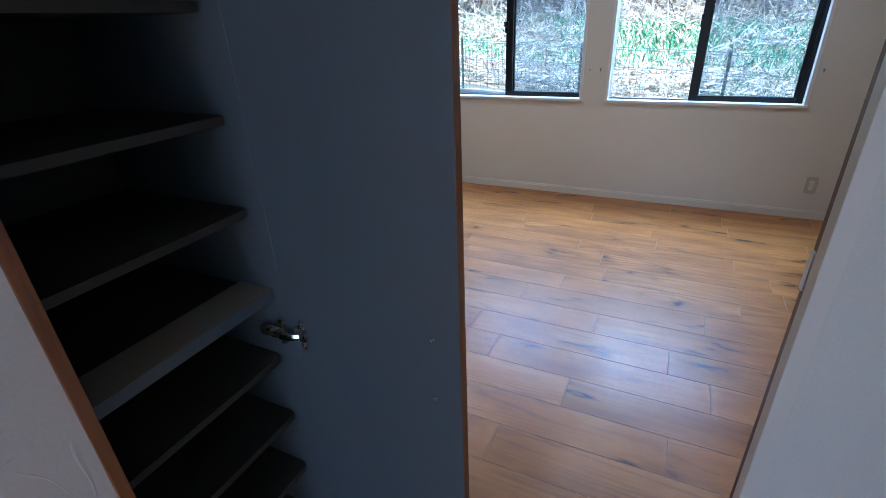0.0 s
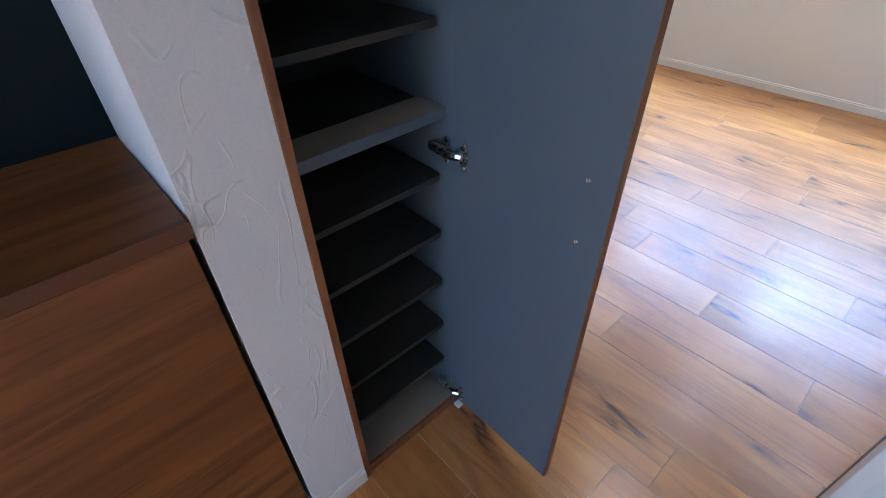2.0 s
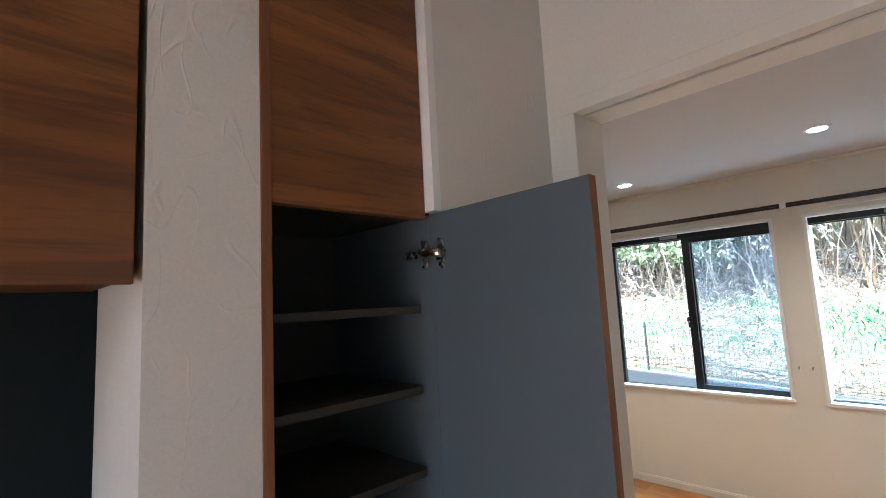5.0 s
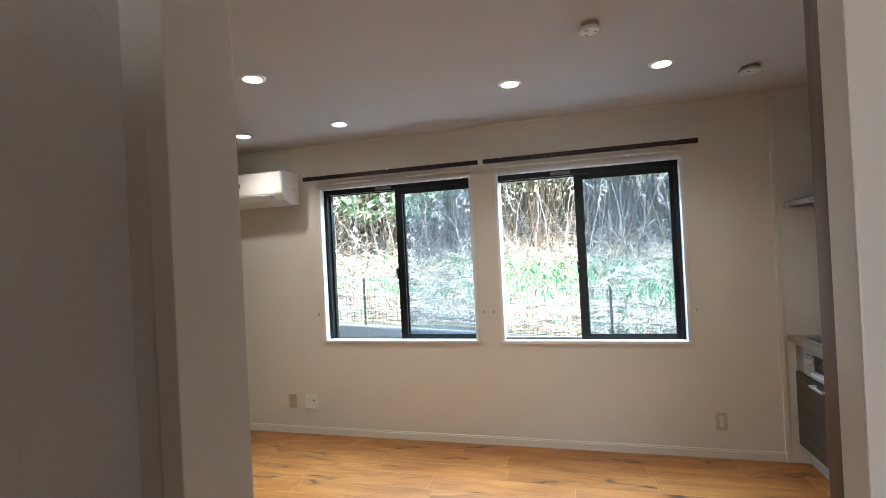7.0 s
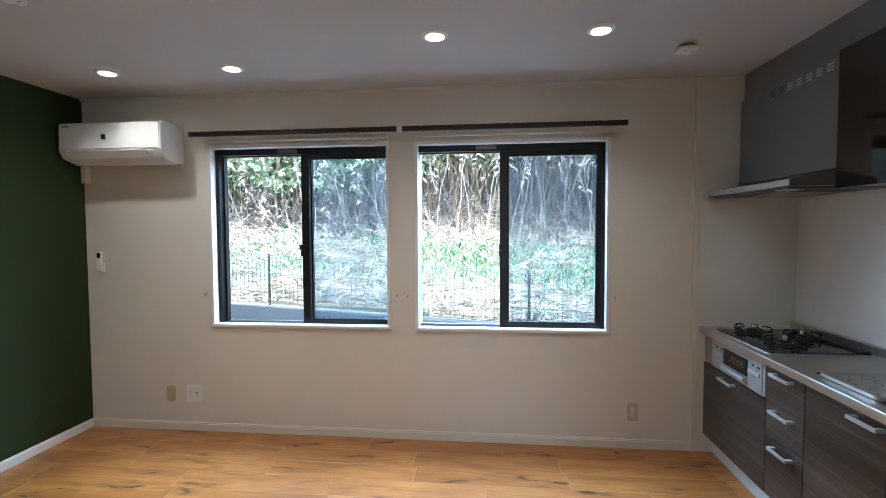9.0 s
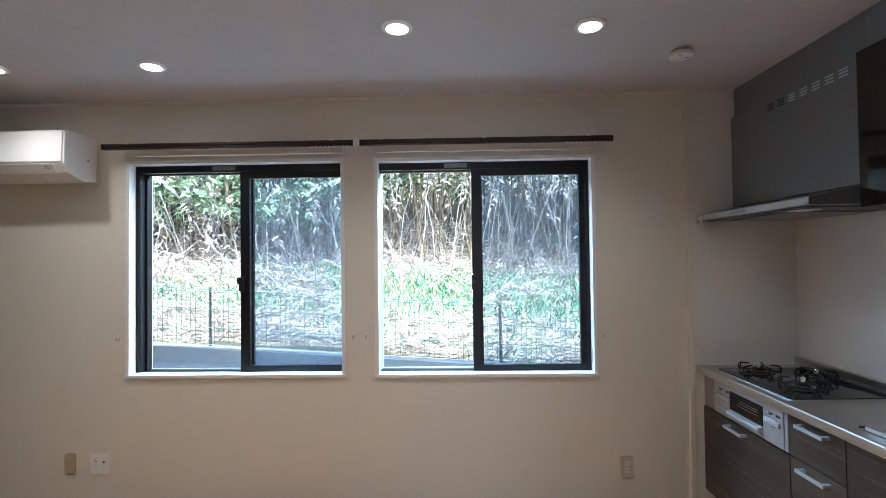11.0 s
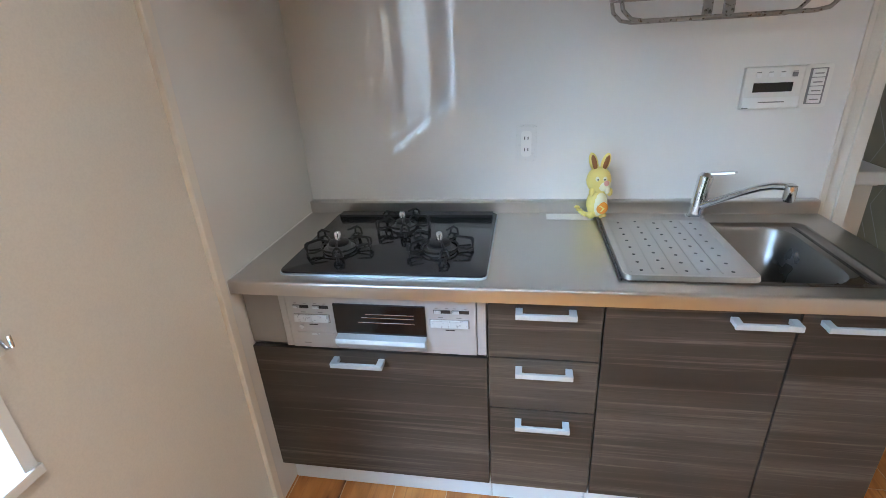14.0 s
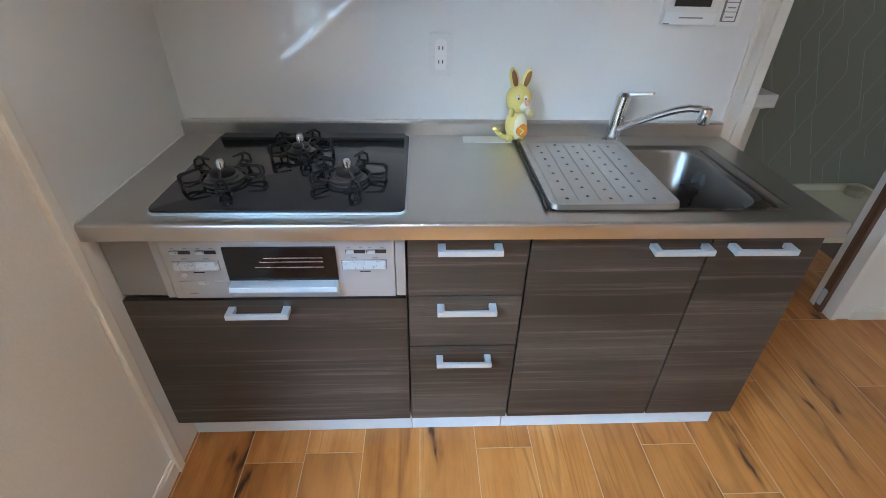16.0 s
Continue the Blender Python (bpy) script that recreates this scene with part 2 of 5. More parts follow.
def oak(name):
    """Oiled oak planks along x: arched grain lines, fine pores, dark knots with splits."""
    n = Nodes(name)
    v = n.coords((0.42, 4.2, 4.2), shuffle=True)
    body = n.noise(v, 1.0, 2, 0.5, 0.5)
    rings = n.add("ShaderNodeMath", {0: n.add("ShaderNodeMath", {0: body, 1: 95.0}, operation="MULTIPLY").outputs[0]}, operation="SINE").outputs[0]
    arch = n.ramp(rings, [(0.30, (0, 0, 0)), (0.95, (1, 1, 1))])
    fine = n.noise(n.coords((3.0, 150, 150), shuffle=True), 1.0, 4, 0.65)
    mott = n.noise(n.coords((2.0, 7.0, 7.0), shuffle=True), 1.0, 5, 0.6)
    col = n.ramp(mott, [(0.28, (0.29, 0.105, 0.022)), (0.5, (0.47, 0.190, 0.042)), (0.72, (0.60, 0.280, 0.075))])
    gate = n.ramp(n.noise(n.coords((1.2, 6.0, 6.0), shuffle=True), 1.0, 3), [(0.38, (0, 0, 0)), (0.6, (1, 1, 1))])
    line = n.mix(1.0, n.mix(1.0, arch, gate, "MULTIPLY"), n.ramp(fine, [(0.3, (0.15, 0.15, 0.15)), (0.62, (0.6, 0.6, 0.6))]), "MULTIPLY")
    col = n.mix(line, col, (0.15, 0.052, 0.014))
    col = n.mix(n.ramp(fine, [(0.30, (0.55, 0.55, 0.55)), (0.46, (0, 0, 0))]), col, (0.26, 0.10, 0.026))
    tone = n.add("ShaderNodeObjectInfo").outputs["Random"]
    col = n.mix(n.ramp(tone, [(0.0, (0.34, 0.34, 0.34)), (0.35, (0.0, 0.0, 0.0)), (0.7, (0.0, 0.0, 0.0)), (1.0, (0.28, 0.28, 0.28))]), col, (0.30, 0.125, 0.036))
    kv = n.coords((1.15, 4.3, 4.3), shuffle=True)
    wob = n.add("ShaderNodeVectorMath", {0: kv, 1: n.add("ShaderNodeTexNoise", {"Vector": kv, "Scale": 3.0, "Detail": 3.0}).outputs["Color"]}, operation="ADD").outputs[0]
    d = n.add("ShaderNodeTexVoronoi", {"Vector": wob, "Scale": 1.0, "Randomness": 1.0}, voronoi_dimensions="2D").outputs["Distance"]
    col = n.mix(n.ramp(d, [(0.04, (0.9, 0.9, 0.9)), (0.08, (0.4, 0.4, 0.4)), (0.19, (0, 0, 0))]), col, (0.13, 0.05, 0.017))
    col = n.mix(n.ramp(d, [(0.02, (0.9, 0.9, 0.9)), (0.045, (0, 0, 0))]), col, (0.045, 0.018, 0.009))
    crack = n.noise(n.coords((2.2, 34, 34), shuffle=True), 1.0, 3, 0.6, 0.4)
    col = n.mix(n.ramp(crack, [(0.735, (0, 0, 0)), (0.81, (0.7, 0.7, 0.7))]), col, (0.06, 0.026, 0.012))
    n.bump(n.mix(0.5, fine, line), 0.03, 0.002)
    r = n.add("ShaderNodeMapRange", {0: fine, 1: 0.3, 2: 0.7, 3: 0.42, 4: 0.33}).outputs[0]
    return n.done(col, r, 0.0, Coat_Weight=0.5, Coat_Roughness=0.25, Coat_IOR=1.5, Specular_IOR_Level=0.35)


def laminate(name):
    """Dark walnut print: soft level bands with thin pale streaks along y."""
    n = Nodes(name)
    band = n.noise(n.coords((7, 0.30, 7), shuffle=True), 1.0, 3, 0.5, 0.3)
    mid = n.noise(n.coords((20, 0.6, 20), shuffle=True), 1.0, 4, 0.6, 0.25)
    thin = n.noise(n.coords((75, 1.3, 75), shuffle=True), 1.0, 4, 0.65, 0.2)
    pore = n.noise(n.coords((420, 14, 420), shuffle=True), 1.0, 2)
    col = n.ramp(band, [(0.34, (0.027, 0.023, 0.0195)), (0.5, (0.048, 0.0405, 0.034)), (0.66, (0.086, 0.072, 0.060))])
    col = n.mix(n.ramp(mid, [(0.34, (0.6, 0.6, 0.6)), (0.52, (0, 0, 0))]), col, (0.024, 0.020, 0.017))
    col = n.mix(n.ramp(thin, [(0.52, (0, 0, 0)), (0.70, (0.55, 0.55, 0.55))]), col, (0.185, 0.158, 0.132))
    col = n.mix(n.ramp(pore, [(0.36, (0.45, 0.45, 0.45)), (0.5, (0, 0, 0))]), col, (0.035, 0.026, 0.02))
    n.bump(pore, 0.03, 0.001)
    return n.done(col, 0.32)


def glass(name, color=(1, 1, 1)):
    n = Nodes(name)
    return n.done(color, 0.02, 0.0, Transmission_Weight=1.0, IOR=1.12)


def glow(name, color, strength):
    n = Nodes(name)
    return n.done((0.9, 0.9, 0.9), 0.4, 0.0, Emission_Color=(*color, 1), Emission_Strength=strength)


def brushed(name, color, rough, along, bump=0.0):
    """Satin steel: faint brush lines and a slightly uneven gloss."""
    n = Nodes(name)
    blot = n.noise(n.coords(), 4.0, 4)
    r = n.add("ShaderNodeMapRange", {0: blot, 1: 0.3, 2: 0.7, 3: rough - 0.02, 4: rough + 0.03}).outputs[0]
    col = n.mix(blot, tuple(c * 0.95 for c in color), color)
    return n.done(col, r, 1.0)


M_WALL = wallpaper("cream_wallpaper", (0.77, 0.735, 0.66))
M_STUCCO = wallpaper("trowelled_wallpaper", (0.75, 0.72, 0.67), 0.17)
M_GREEN = wallpaper("dark_green_wallpaper", (0.026, 0.046, 0.015))
M_CEIL = wallpaper("ceiling_paper", (0.60, 0.585, 0.57))
M_GREY = wallpaper("grey_wallpaper", (0.30, 0.28, 0.205))
M_TRIM = plain("cream_trim", (0.74, 0.70, 0.62), 0.45, var=0.04)
M_WHITE = plain("white_trim", (0.82, 0.82, 0.80), 0.4, var=0.03)
M_PLASTIC = plain("white_plastic", (0.78, 0.77, 0.73), 0.35, var=0.04)
M_BEIGE = plain("beige_plastic", (0.46, 0.40, 0.27), 0.4, var=0.05)
M_FLOOR = oak("oak_floor")
M_JOINT = plain("plank_edge", (0.54, 0.38, 0.23), 0.5, var=0.1)
M_SUB = plain("floor_joint", (0.12, 0.075, 0.045), 0.8)
M_WALNUT = timber("red_walnut", (0.070, 0.021, 0.005), (0.205, 0.075, 0.017), (0.31, 0.132, 0.037), "y", 0.38, 0.8)
M_EDGE = timber("orange_edge_band", (0.13, 0.045, 0.014), (0.24, 0.09, 0.028), (0.30, 0.12, 0.04), "z", 0.4, 1.5)
M_DARKDOOR = timber("dark_brown_door", (0.07, 0.032, 0.014), (0.15, 0.072, 0.034), (0.20, 0.10, 0.05), "z", 0.45)
M_SLATE = plain("slate_melamine", (0.090, 0.113, 0.129), 0.42, var=0.07, scale=9, grain=0.10, grain_scale=700)
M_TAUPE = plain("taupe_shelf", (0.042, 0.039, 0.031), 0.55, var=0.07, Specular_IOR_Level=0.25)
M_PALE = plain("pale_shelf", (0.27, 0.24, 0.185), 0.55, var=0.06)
M_BLACKWALL = plain("black_green_panel", (0.010, 0.015, 0.017), 0.7, var=0.15, Specular_IOR_Level=0.15)
M_SASH = plain("black_aluminium", (0.012, 0.014, 0.016), 0.38, 0.3, var=0.1)
M_GLASS = glass("window_glass")
M_RAIL = timber("brown_rail", (0.014, 0.007, 0.005), (0.028, 0.013, 0.009), (0.045, 0.022, 0.014), "x", 0.35)
M_RACK = plain("rack_steel", (0.36, 0.35, 0.33), 0.3, 1.0, var=0.04)
M_CHROME = plain("chrome", (0.82, 0.83, 0.84), 0.12, 1.0, var=0.03)
M_HINGE = plain("hinge_nickel", (0.6, 0.57, 0.5), 0.28, 1.0, var=0.1)
# bluish tint stands for window light reflected in the metal
M_HANDLE = plain("satin_aluminium_blue_lit", (0.58, 0.65, 0.71), 0.34, 0.45, var=0.04)
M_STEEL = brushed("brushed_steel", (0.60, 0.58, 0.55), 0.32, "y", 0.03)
# worktop steel darkened: the shade inside the bowl is in this colour
M_SINK_SHADED = brushed("sink_steel_shaded", (0.27, 0.26, 0.245), 0.28, "y", 0.0)
M_KITCHEN = laminate("grey_walnut_front")
M_UPPER = timber("dark_upper_front", (0.010, 0.007, 0.006), (0.020, 0.014, 0.011), (0.034, 0.024, 0.020), "y", 0.06, 0.9, 0.0, 0.004)
M_CARCASS = plain("cabinet_carcass", (0.40, 0.38, 0.35), 0.5)
# pale blue carries the window sheen on the silver board
M_KICK = plain("silver_kickboard_blue_lit", (0.70, 0.77, 0.83), 0.40, 0.0, var=0.015, scale=2.0)
M_PANEL = plain("gloss_white_panel", (0.80, 0.79, 0.76), 0.025, var=0.02, Coat_Weight=1.0, Coat_Roughness=0.012, Coat_IOR=1.6)
M_HOB = plain("black_glass_top", (0.018, 0.019, 0.022), 0.10, var=0.1)
M_IRON = plain("cast_iron", (0.008, 0.008, 0.008), 0.42, var=0.15, grain=0.3)
M_BURNER = plain("burner_alloy", (0.17, 0.165, 0.16), 0.35, 0.9)
M_GRILL = plain("silver_front", (0.42, 0.425, 0.43), 0.36, 0.35, var=0.03)
M_BUTTON = plain("pale_button", (0.52, 0.56, 0.59), 0.3, 0.3, var=0.03)
M_DARK = plain("dark_plastic", (0.015, 0.015, 0.016), 0.3)
M_HOOD = plain("grey_hood_paint", (0.225, 0.235, 0.24), 0.33, 0.5, var=0.04)
M_HOODDARK = plain("hood_underside", (0.10, 0.10, 0.10), 0.45, 0.3)
M_GREYMARK = plain("grey_print", (0.22, 0.22, 0.22), 0.6)
M_LCD = plain("display_glass", (0.006, 0.006, 0.007), 0.08)
M_YELLOW = plain("yellow_vinyl", (0.80, 0.66, 0.20), 0.45, var=0.06)
M_CREAM = plain("cream_vinyl", (0.82, 0.77, 0.55), 0.45, var=0.05)
M_ORANGE = plain("orange_vinyl", (0.80, 0.30, 0.03), 0.45)
M_BROWN = plain("brown_vinyl", (0.28, 0.11, 0.03), 0.5)
M_PINK = plain("pink_vinyl", (0.80, 0.42, 0.36), 0.5)
M_PAPER = plain("paper_card", (0.80, 0.79, 0.76), 0.7)
M_LAMP = glow("lamp_diffuser", (1.0, 0.95, 0.85), 5.0)
M_FILLER = plain("taupe_filler", (0.25, 0.242, 0.23), 0.4, var=0.04)
# ---- structure ----
def structure(name, bm, material, label, bevel=0.0):
    return solo(name, bm, material, label, name.split("_")[0], kind="structure", bevel=bevel)


LW, RW = (-1.908, -0.618, 0.806, 2.078), (-0.406, 0.867, 0.802, 2.072)   # window openings: x0, x1, z0, z1
YO = 5.20                                                             # outer face of the window wall

wall = bmesh.new()
bx(XG - 0.12, LW[0], YW, YO, -0.3, 2.7, wall)
bx(RW[1], 3.5, YW, YO, -0.3, 2.7, wall)
bx(LW[0], RW[1], YW, YO, -0.3, 0.797, wall)
bx(LW[0], RW[1], YW, YO, 2.080, 2.7, wall)
bx(LW[1], RW[0], YW, YO, 0.797, 2.080, wall)
structure("wall_north", wall, M_WALL, "cream papered wall with two sliding windows")
structure("wall_west", bx(XG - 0.12, XG, YH, YW, -0.1, 2.6), M_GREEN, "dark green accent wall beside the air conditioner")

wall = bmesh.new()
bx(XK + 0.004, XK + 0.12, 3.20, YW, -0.1, 2.6, wall)
bx(XK + 0.004, XK + 0.12, YH, 2.43, -0.1, 2.6, wall)
bx(XK + 0.004, XK + 0.12, 2.43, 3.20, 2.04, 2.6, wall)
structure("wall_east", wall, M_WALL, "cream papered wall behind the kitchen with a washroom doorway")

OL, OR, OH = -0.388, 0.354, 2.062    # opening between hall and room
wall = bmesh.new()
bx(XG, OL - 0.012, YH, YP, -0.1, 2.6, wall)
bx(OL - 0.012, 0.455, YH, YP, OH + 0.012, 2.6, wall)
bx(OR + 0.012, XK, YH, 1.946, -0.1, 2.6, wall)
bx(0.455, XK, 1.988, YP, -0.1, 2.6, wall)
bx(1.25, XK, 1.946, 1.988, -0.1, 2.6, wall)
structure("wall_south", wall, M_WALL, "cream papered partition with the opening to the hall")

# hall
XB = -0.468                         # wall beyond the shoe cabinet
wall = bmesh.new()
bx(XB - 0.4, XB, 1.545, YH, -0.1, 1.79, wall)
bx(XB - 0.4, XB, 1.526, YH, 1.79, 2.6, wall)
structure("wall_hall_side", wall, M_STUCCO, "cream papered wall beside the shoe cabinet")
structure("wall_pier", bx(-0.93, XC, 1.030, 1.180, -0.1, 2.6), M_STUCCO, "white trowelled wallpaper pier between cabinet and sideboard")
structure("wall_niche_back", bx(-0.96, -0.845, -0.35, 1.030, -0.1, 2.6), M_BLACKWALL, "black-green panel at the back of the sideboard niche")
structure("wall_hall_near", bx(-0.96, XC, -1.6, -0.35, -0.1, 2.6), M_STUCCO, "white trowelled wall of the entrance hall")
# the gap from y 0.92 to 1.58 is invented to let the fill lamp in
wall = bmesh.new()
bx(0.66, 0.76, -1.6, 0.92, -0.1, 2.6, wall)
bx(0.66, 0.76, 1.58, YH, -0.1, 2.6, wall)
bx(0.66, 0.76, 0.92, 1.58, 2.10, 2.6, wall)
structure("wall_hall_right", wall, M_WALL, "cream papered wall of the entrance hall with an added opening for the fill lamp")
structure("wall_side_room", bx(0.86, 0.92, 0.80, 1.70, -0.1, 2.6), M_WALL, "plain cream wall added behind the hall fill lamp")
wall = bmesh.new()
bx(XC, -0.36, -1.6, -1.5, -0.1, 2.6, wall)
bx(0.46, 0.66, -1.6, -1.5, -0.1, 2.6, wall)
bx(-0.36, 0.46, -1.6, -1.5, 2.25, 2.6, wall)
structure("wall_entrance", wall, M_WALL, "cream wall round the entrance doorway")

# washroom behind the doorway
structure("wall_washroom_back", bx(3.32, 3.42, 0.5, 4.0, -0.1, 2.6), M_GREY, "grey wallpaper with fine pale crossing lines")
structure("wall_washroom_north", bx(XK + 0.12, 3.32, 3.9, 4.0, -0.1, 2.6), M_GREY, "grey wallpaper wall of the washroom")
structure("wall_washroom_south", bx(XK + 0.12, 3.32, 0.5, 0.6, -0.1, 2.6), M_GREY, "grey wallpaper wall of the washroom")
structure("ceiling", bx(XG - 0.12, 3.5, -1.6, YO, CZ, CZ + 0.1), M_CEIL, "pale papered ceiling with recessed downlights")
floor = structure("floor", bx(XG - 0.1, 3.4, -1.6, YW, -0.12, FZ - 0.006), M_SUB, "oak plank floor")

# unseen blocks and roof slab, sized to keep sun off the strip outside
structure("wall_attic", bx(XG - 0.12, 3.5, -1.6, YW - 0.002, 2.605, 3.5), M_WHITE, "unseen plain block added under the shading roof")
structure("wall_house_west", bx(-8.0, XG - 0.125, -1.6, YO, -0.3, 3.5), M_WHITE, "unseen plain block added to keep sun off the strip to the west")
structure("roof", bx(-8.4, 3.9, -2.0, 5.62, 3.502, 3.62), M_SASH, "unseen dark slab added to cast shade on the concrete strip")

# cove strip under the ceiling, baseboards, corner trims
structure("trim_cornice", sweep([(YW, CZ), (YW - 0.016, CZ), (YW - 0.013, CZ - 0.009), (YW - 0.006, CZ - 0.015), (YW, CZ - 0.017)], XG, 1.43), M_TRIM, "thin cream ceiling cove strip")
BB = 0.062


def base_profile(face, sign):
    return [(face, FZ), (face - sign * 0.009, FZ), (face - sign * 0.009, FZ + BB - 0.014), (face - sign * 0.006, FZ + BB - 0.010), (face - sign * 0.006, FZ + BB - 0.003), (face - sign * 0.003, FZ + BB), (face, FZ + BB)]


structure("baseboard_north", sweep(base_profile(YW, 1), XG + 0.01, 1.408), M_TRIM, "cream baseboard")
structure("baseboard_west", sweep(base_profile(XG, -1), YP, YW - 0.002, "y"), M_WHITE, "white baseboard under the green wall")
structure("baseboard_south", sweep(base_profile(YP, -1), XG + 0.01, OL - 0.06), M_TRIM, "cream baseboard")
structure("baseboard_east", sweep(base_profile(XK + 0.004, 1), YP + 0.01, 2.37, "y"), M_TRIM, "cream baseboard")
structure("baseboard_pier", sweep(base_profile(XC, -1), 1.034, 1.178, "y"), M_TRIM, "cream baseboard")
structure("baseboard_hall", sweep(base_profile(YH, 1), OR + 0.06, 0.66), M_TRIM, "cream baseboard")
structure("trim_kitchen_corner", bx(1.408, 1.437, YW - 0.016, YW, FZ, CZ), M_TRIM, "cream joint strip beside the kitchen panel", 0.003)

# glossy wall panels round the kitchen
structure("wall_panel_side", bx(1.437, XK, YW - 0.008, YW - 0.0005, FZ, CZ), M_PANEL, "glossy white kitchen side panel")
panel = bmesh.new()
bx(XK - 0.006, XK + 0.003, 3.255, YW - 0.008, 0.5, 1.676, panel)
bx(XK - 0.008, XK + 0.003, 3.255, YW - 0.008, 1.679, CZ, panel)
structure("wall_panel_back", panel, M_PANEL, "glossy white kitchen splash panel")
structure("trim_panel_end", bx(XK - 0.012, XK + 0.003, 3.238, 3.255, FZ, CZ), M_TRIM, "cream panel end strip", 0.003)

# casing of the opening to the hall
def frame_trim(name, boxes, material, label):
    bm = bmesh.new()
    for b in boxes:
        bx(*b, bm)
    return structure(name, bm, material, label, 0.0025)


frame_trim("trim_opening", [
    (OL - 0.035, OL, YH - 0.008, YP + 0.008, FZ, OH),
    (OL - 0.035, OR + 0.035, YH - 0.008, 1.962, OH, OH + 0.035),
    (OL - 0.035, 0.455, 1.976, YP + 0.008, OH, OH + 0.035),
    (OR, OR + 0.035, YH - 0.028, 1.946, FZ, OH),
    (0.425, 0.455, 1.986, YP + 0.008, FZ, OH)], M_TRIM, "cream door casing with a groove in its head")
structure("trim_door_track", bx(OL, OR, 1.9625, 1.9755, OH + 0.006, OH + 0.03), M_DARK, "dark hanging-door track")
frame_trim("trim_washroom_door", [
    (XK - 0.006, XK + 0.126, 3.165, 3.20, FZ, 2.04),
    (XK - 0.006, XK + 0.126, 2.43, 2.455, FZ, 2.04),
    (XK - 0.006, XK + 0.126, 2.43, 3.20, 2.04, 2.075)], M_TRIM, "cream washroom door casing")

# sliding doors, pushed open
def sliding_door(name, boxes, label):
    t = thing(name, label, "door", kind="structure", at=(boxes[0][0], boxes[0][2], FZ))
    part("leaf", bx(*boxes[0]), M_DARKDOOR, t, bevel=0.003)
    part("finger_pull", slab(rounded(*boxes[1][:4], 0.006), 0, 0.004, None, boxes[1][4]), M_HANDLE, t, "small satin metal finger pull")
    return t


sliding_door("door_1", [(OR + 0.004, 1.12, 1.950, 1.982, FZ + 0.004, OH), (0.93, 1.01, -0.011, 0.011, lambda a, b, c: (OR + 0.004 - c, 1.966 + b, a))], "dark brown sliding door slid into the wall")
sliding_door("door_2", [(XK + 0.045, XK + 0.08, 1.70, 2.475, FZ + 0.004, 2.04), (0.05, 0.13, -0.011, 0.011, lambda a, b, c: (XK + 0.0625 + b, 2.475 + c, a))], "dark brown washroom sliding door slid open")

# ---- windows ----
M_SCREEN = Nodes("insect_screen")
scr = M_SCREEN.add("ShaderNodeBsdfTransparent", {"Color": (0.82, 0.90, 0.97, 1)})
dif = M_SCREEN.add("ShaderNodeBsdfDiffuse", {"Color": (0.44, 0.52, 0.62, 1)})
mx = M_SCREEN.add("ShaderNodeMixShader", {0: 0.20, 1: scr.outputs[0], 2: dif.outputs[0]})
M_SCREEN.t.links.new(mx.outputs[0], M_SCREEN.t.nodes["Material Output"].inputs[0])
M_SCREEN = M_SCREEN.m


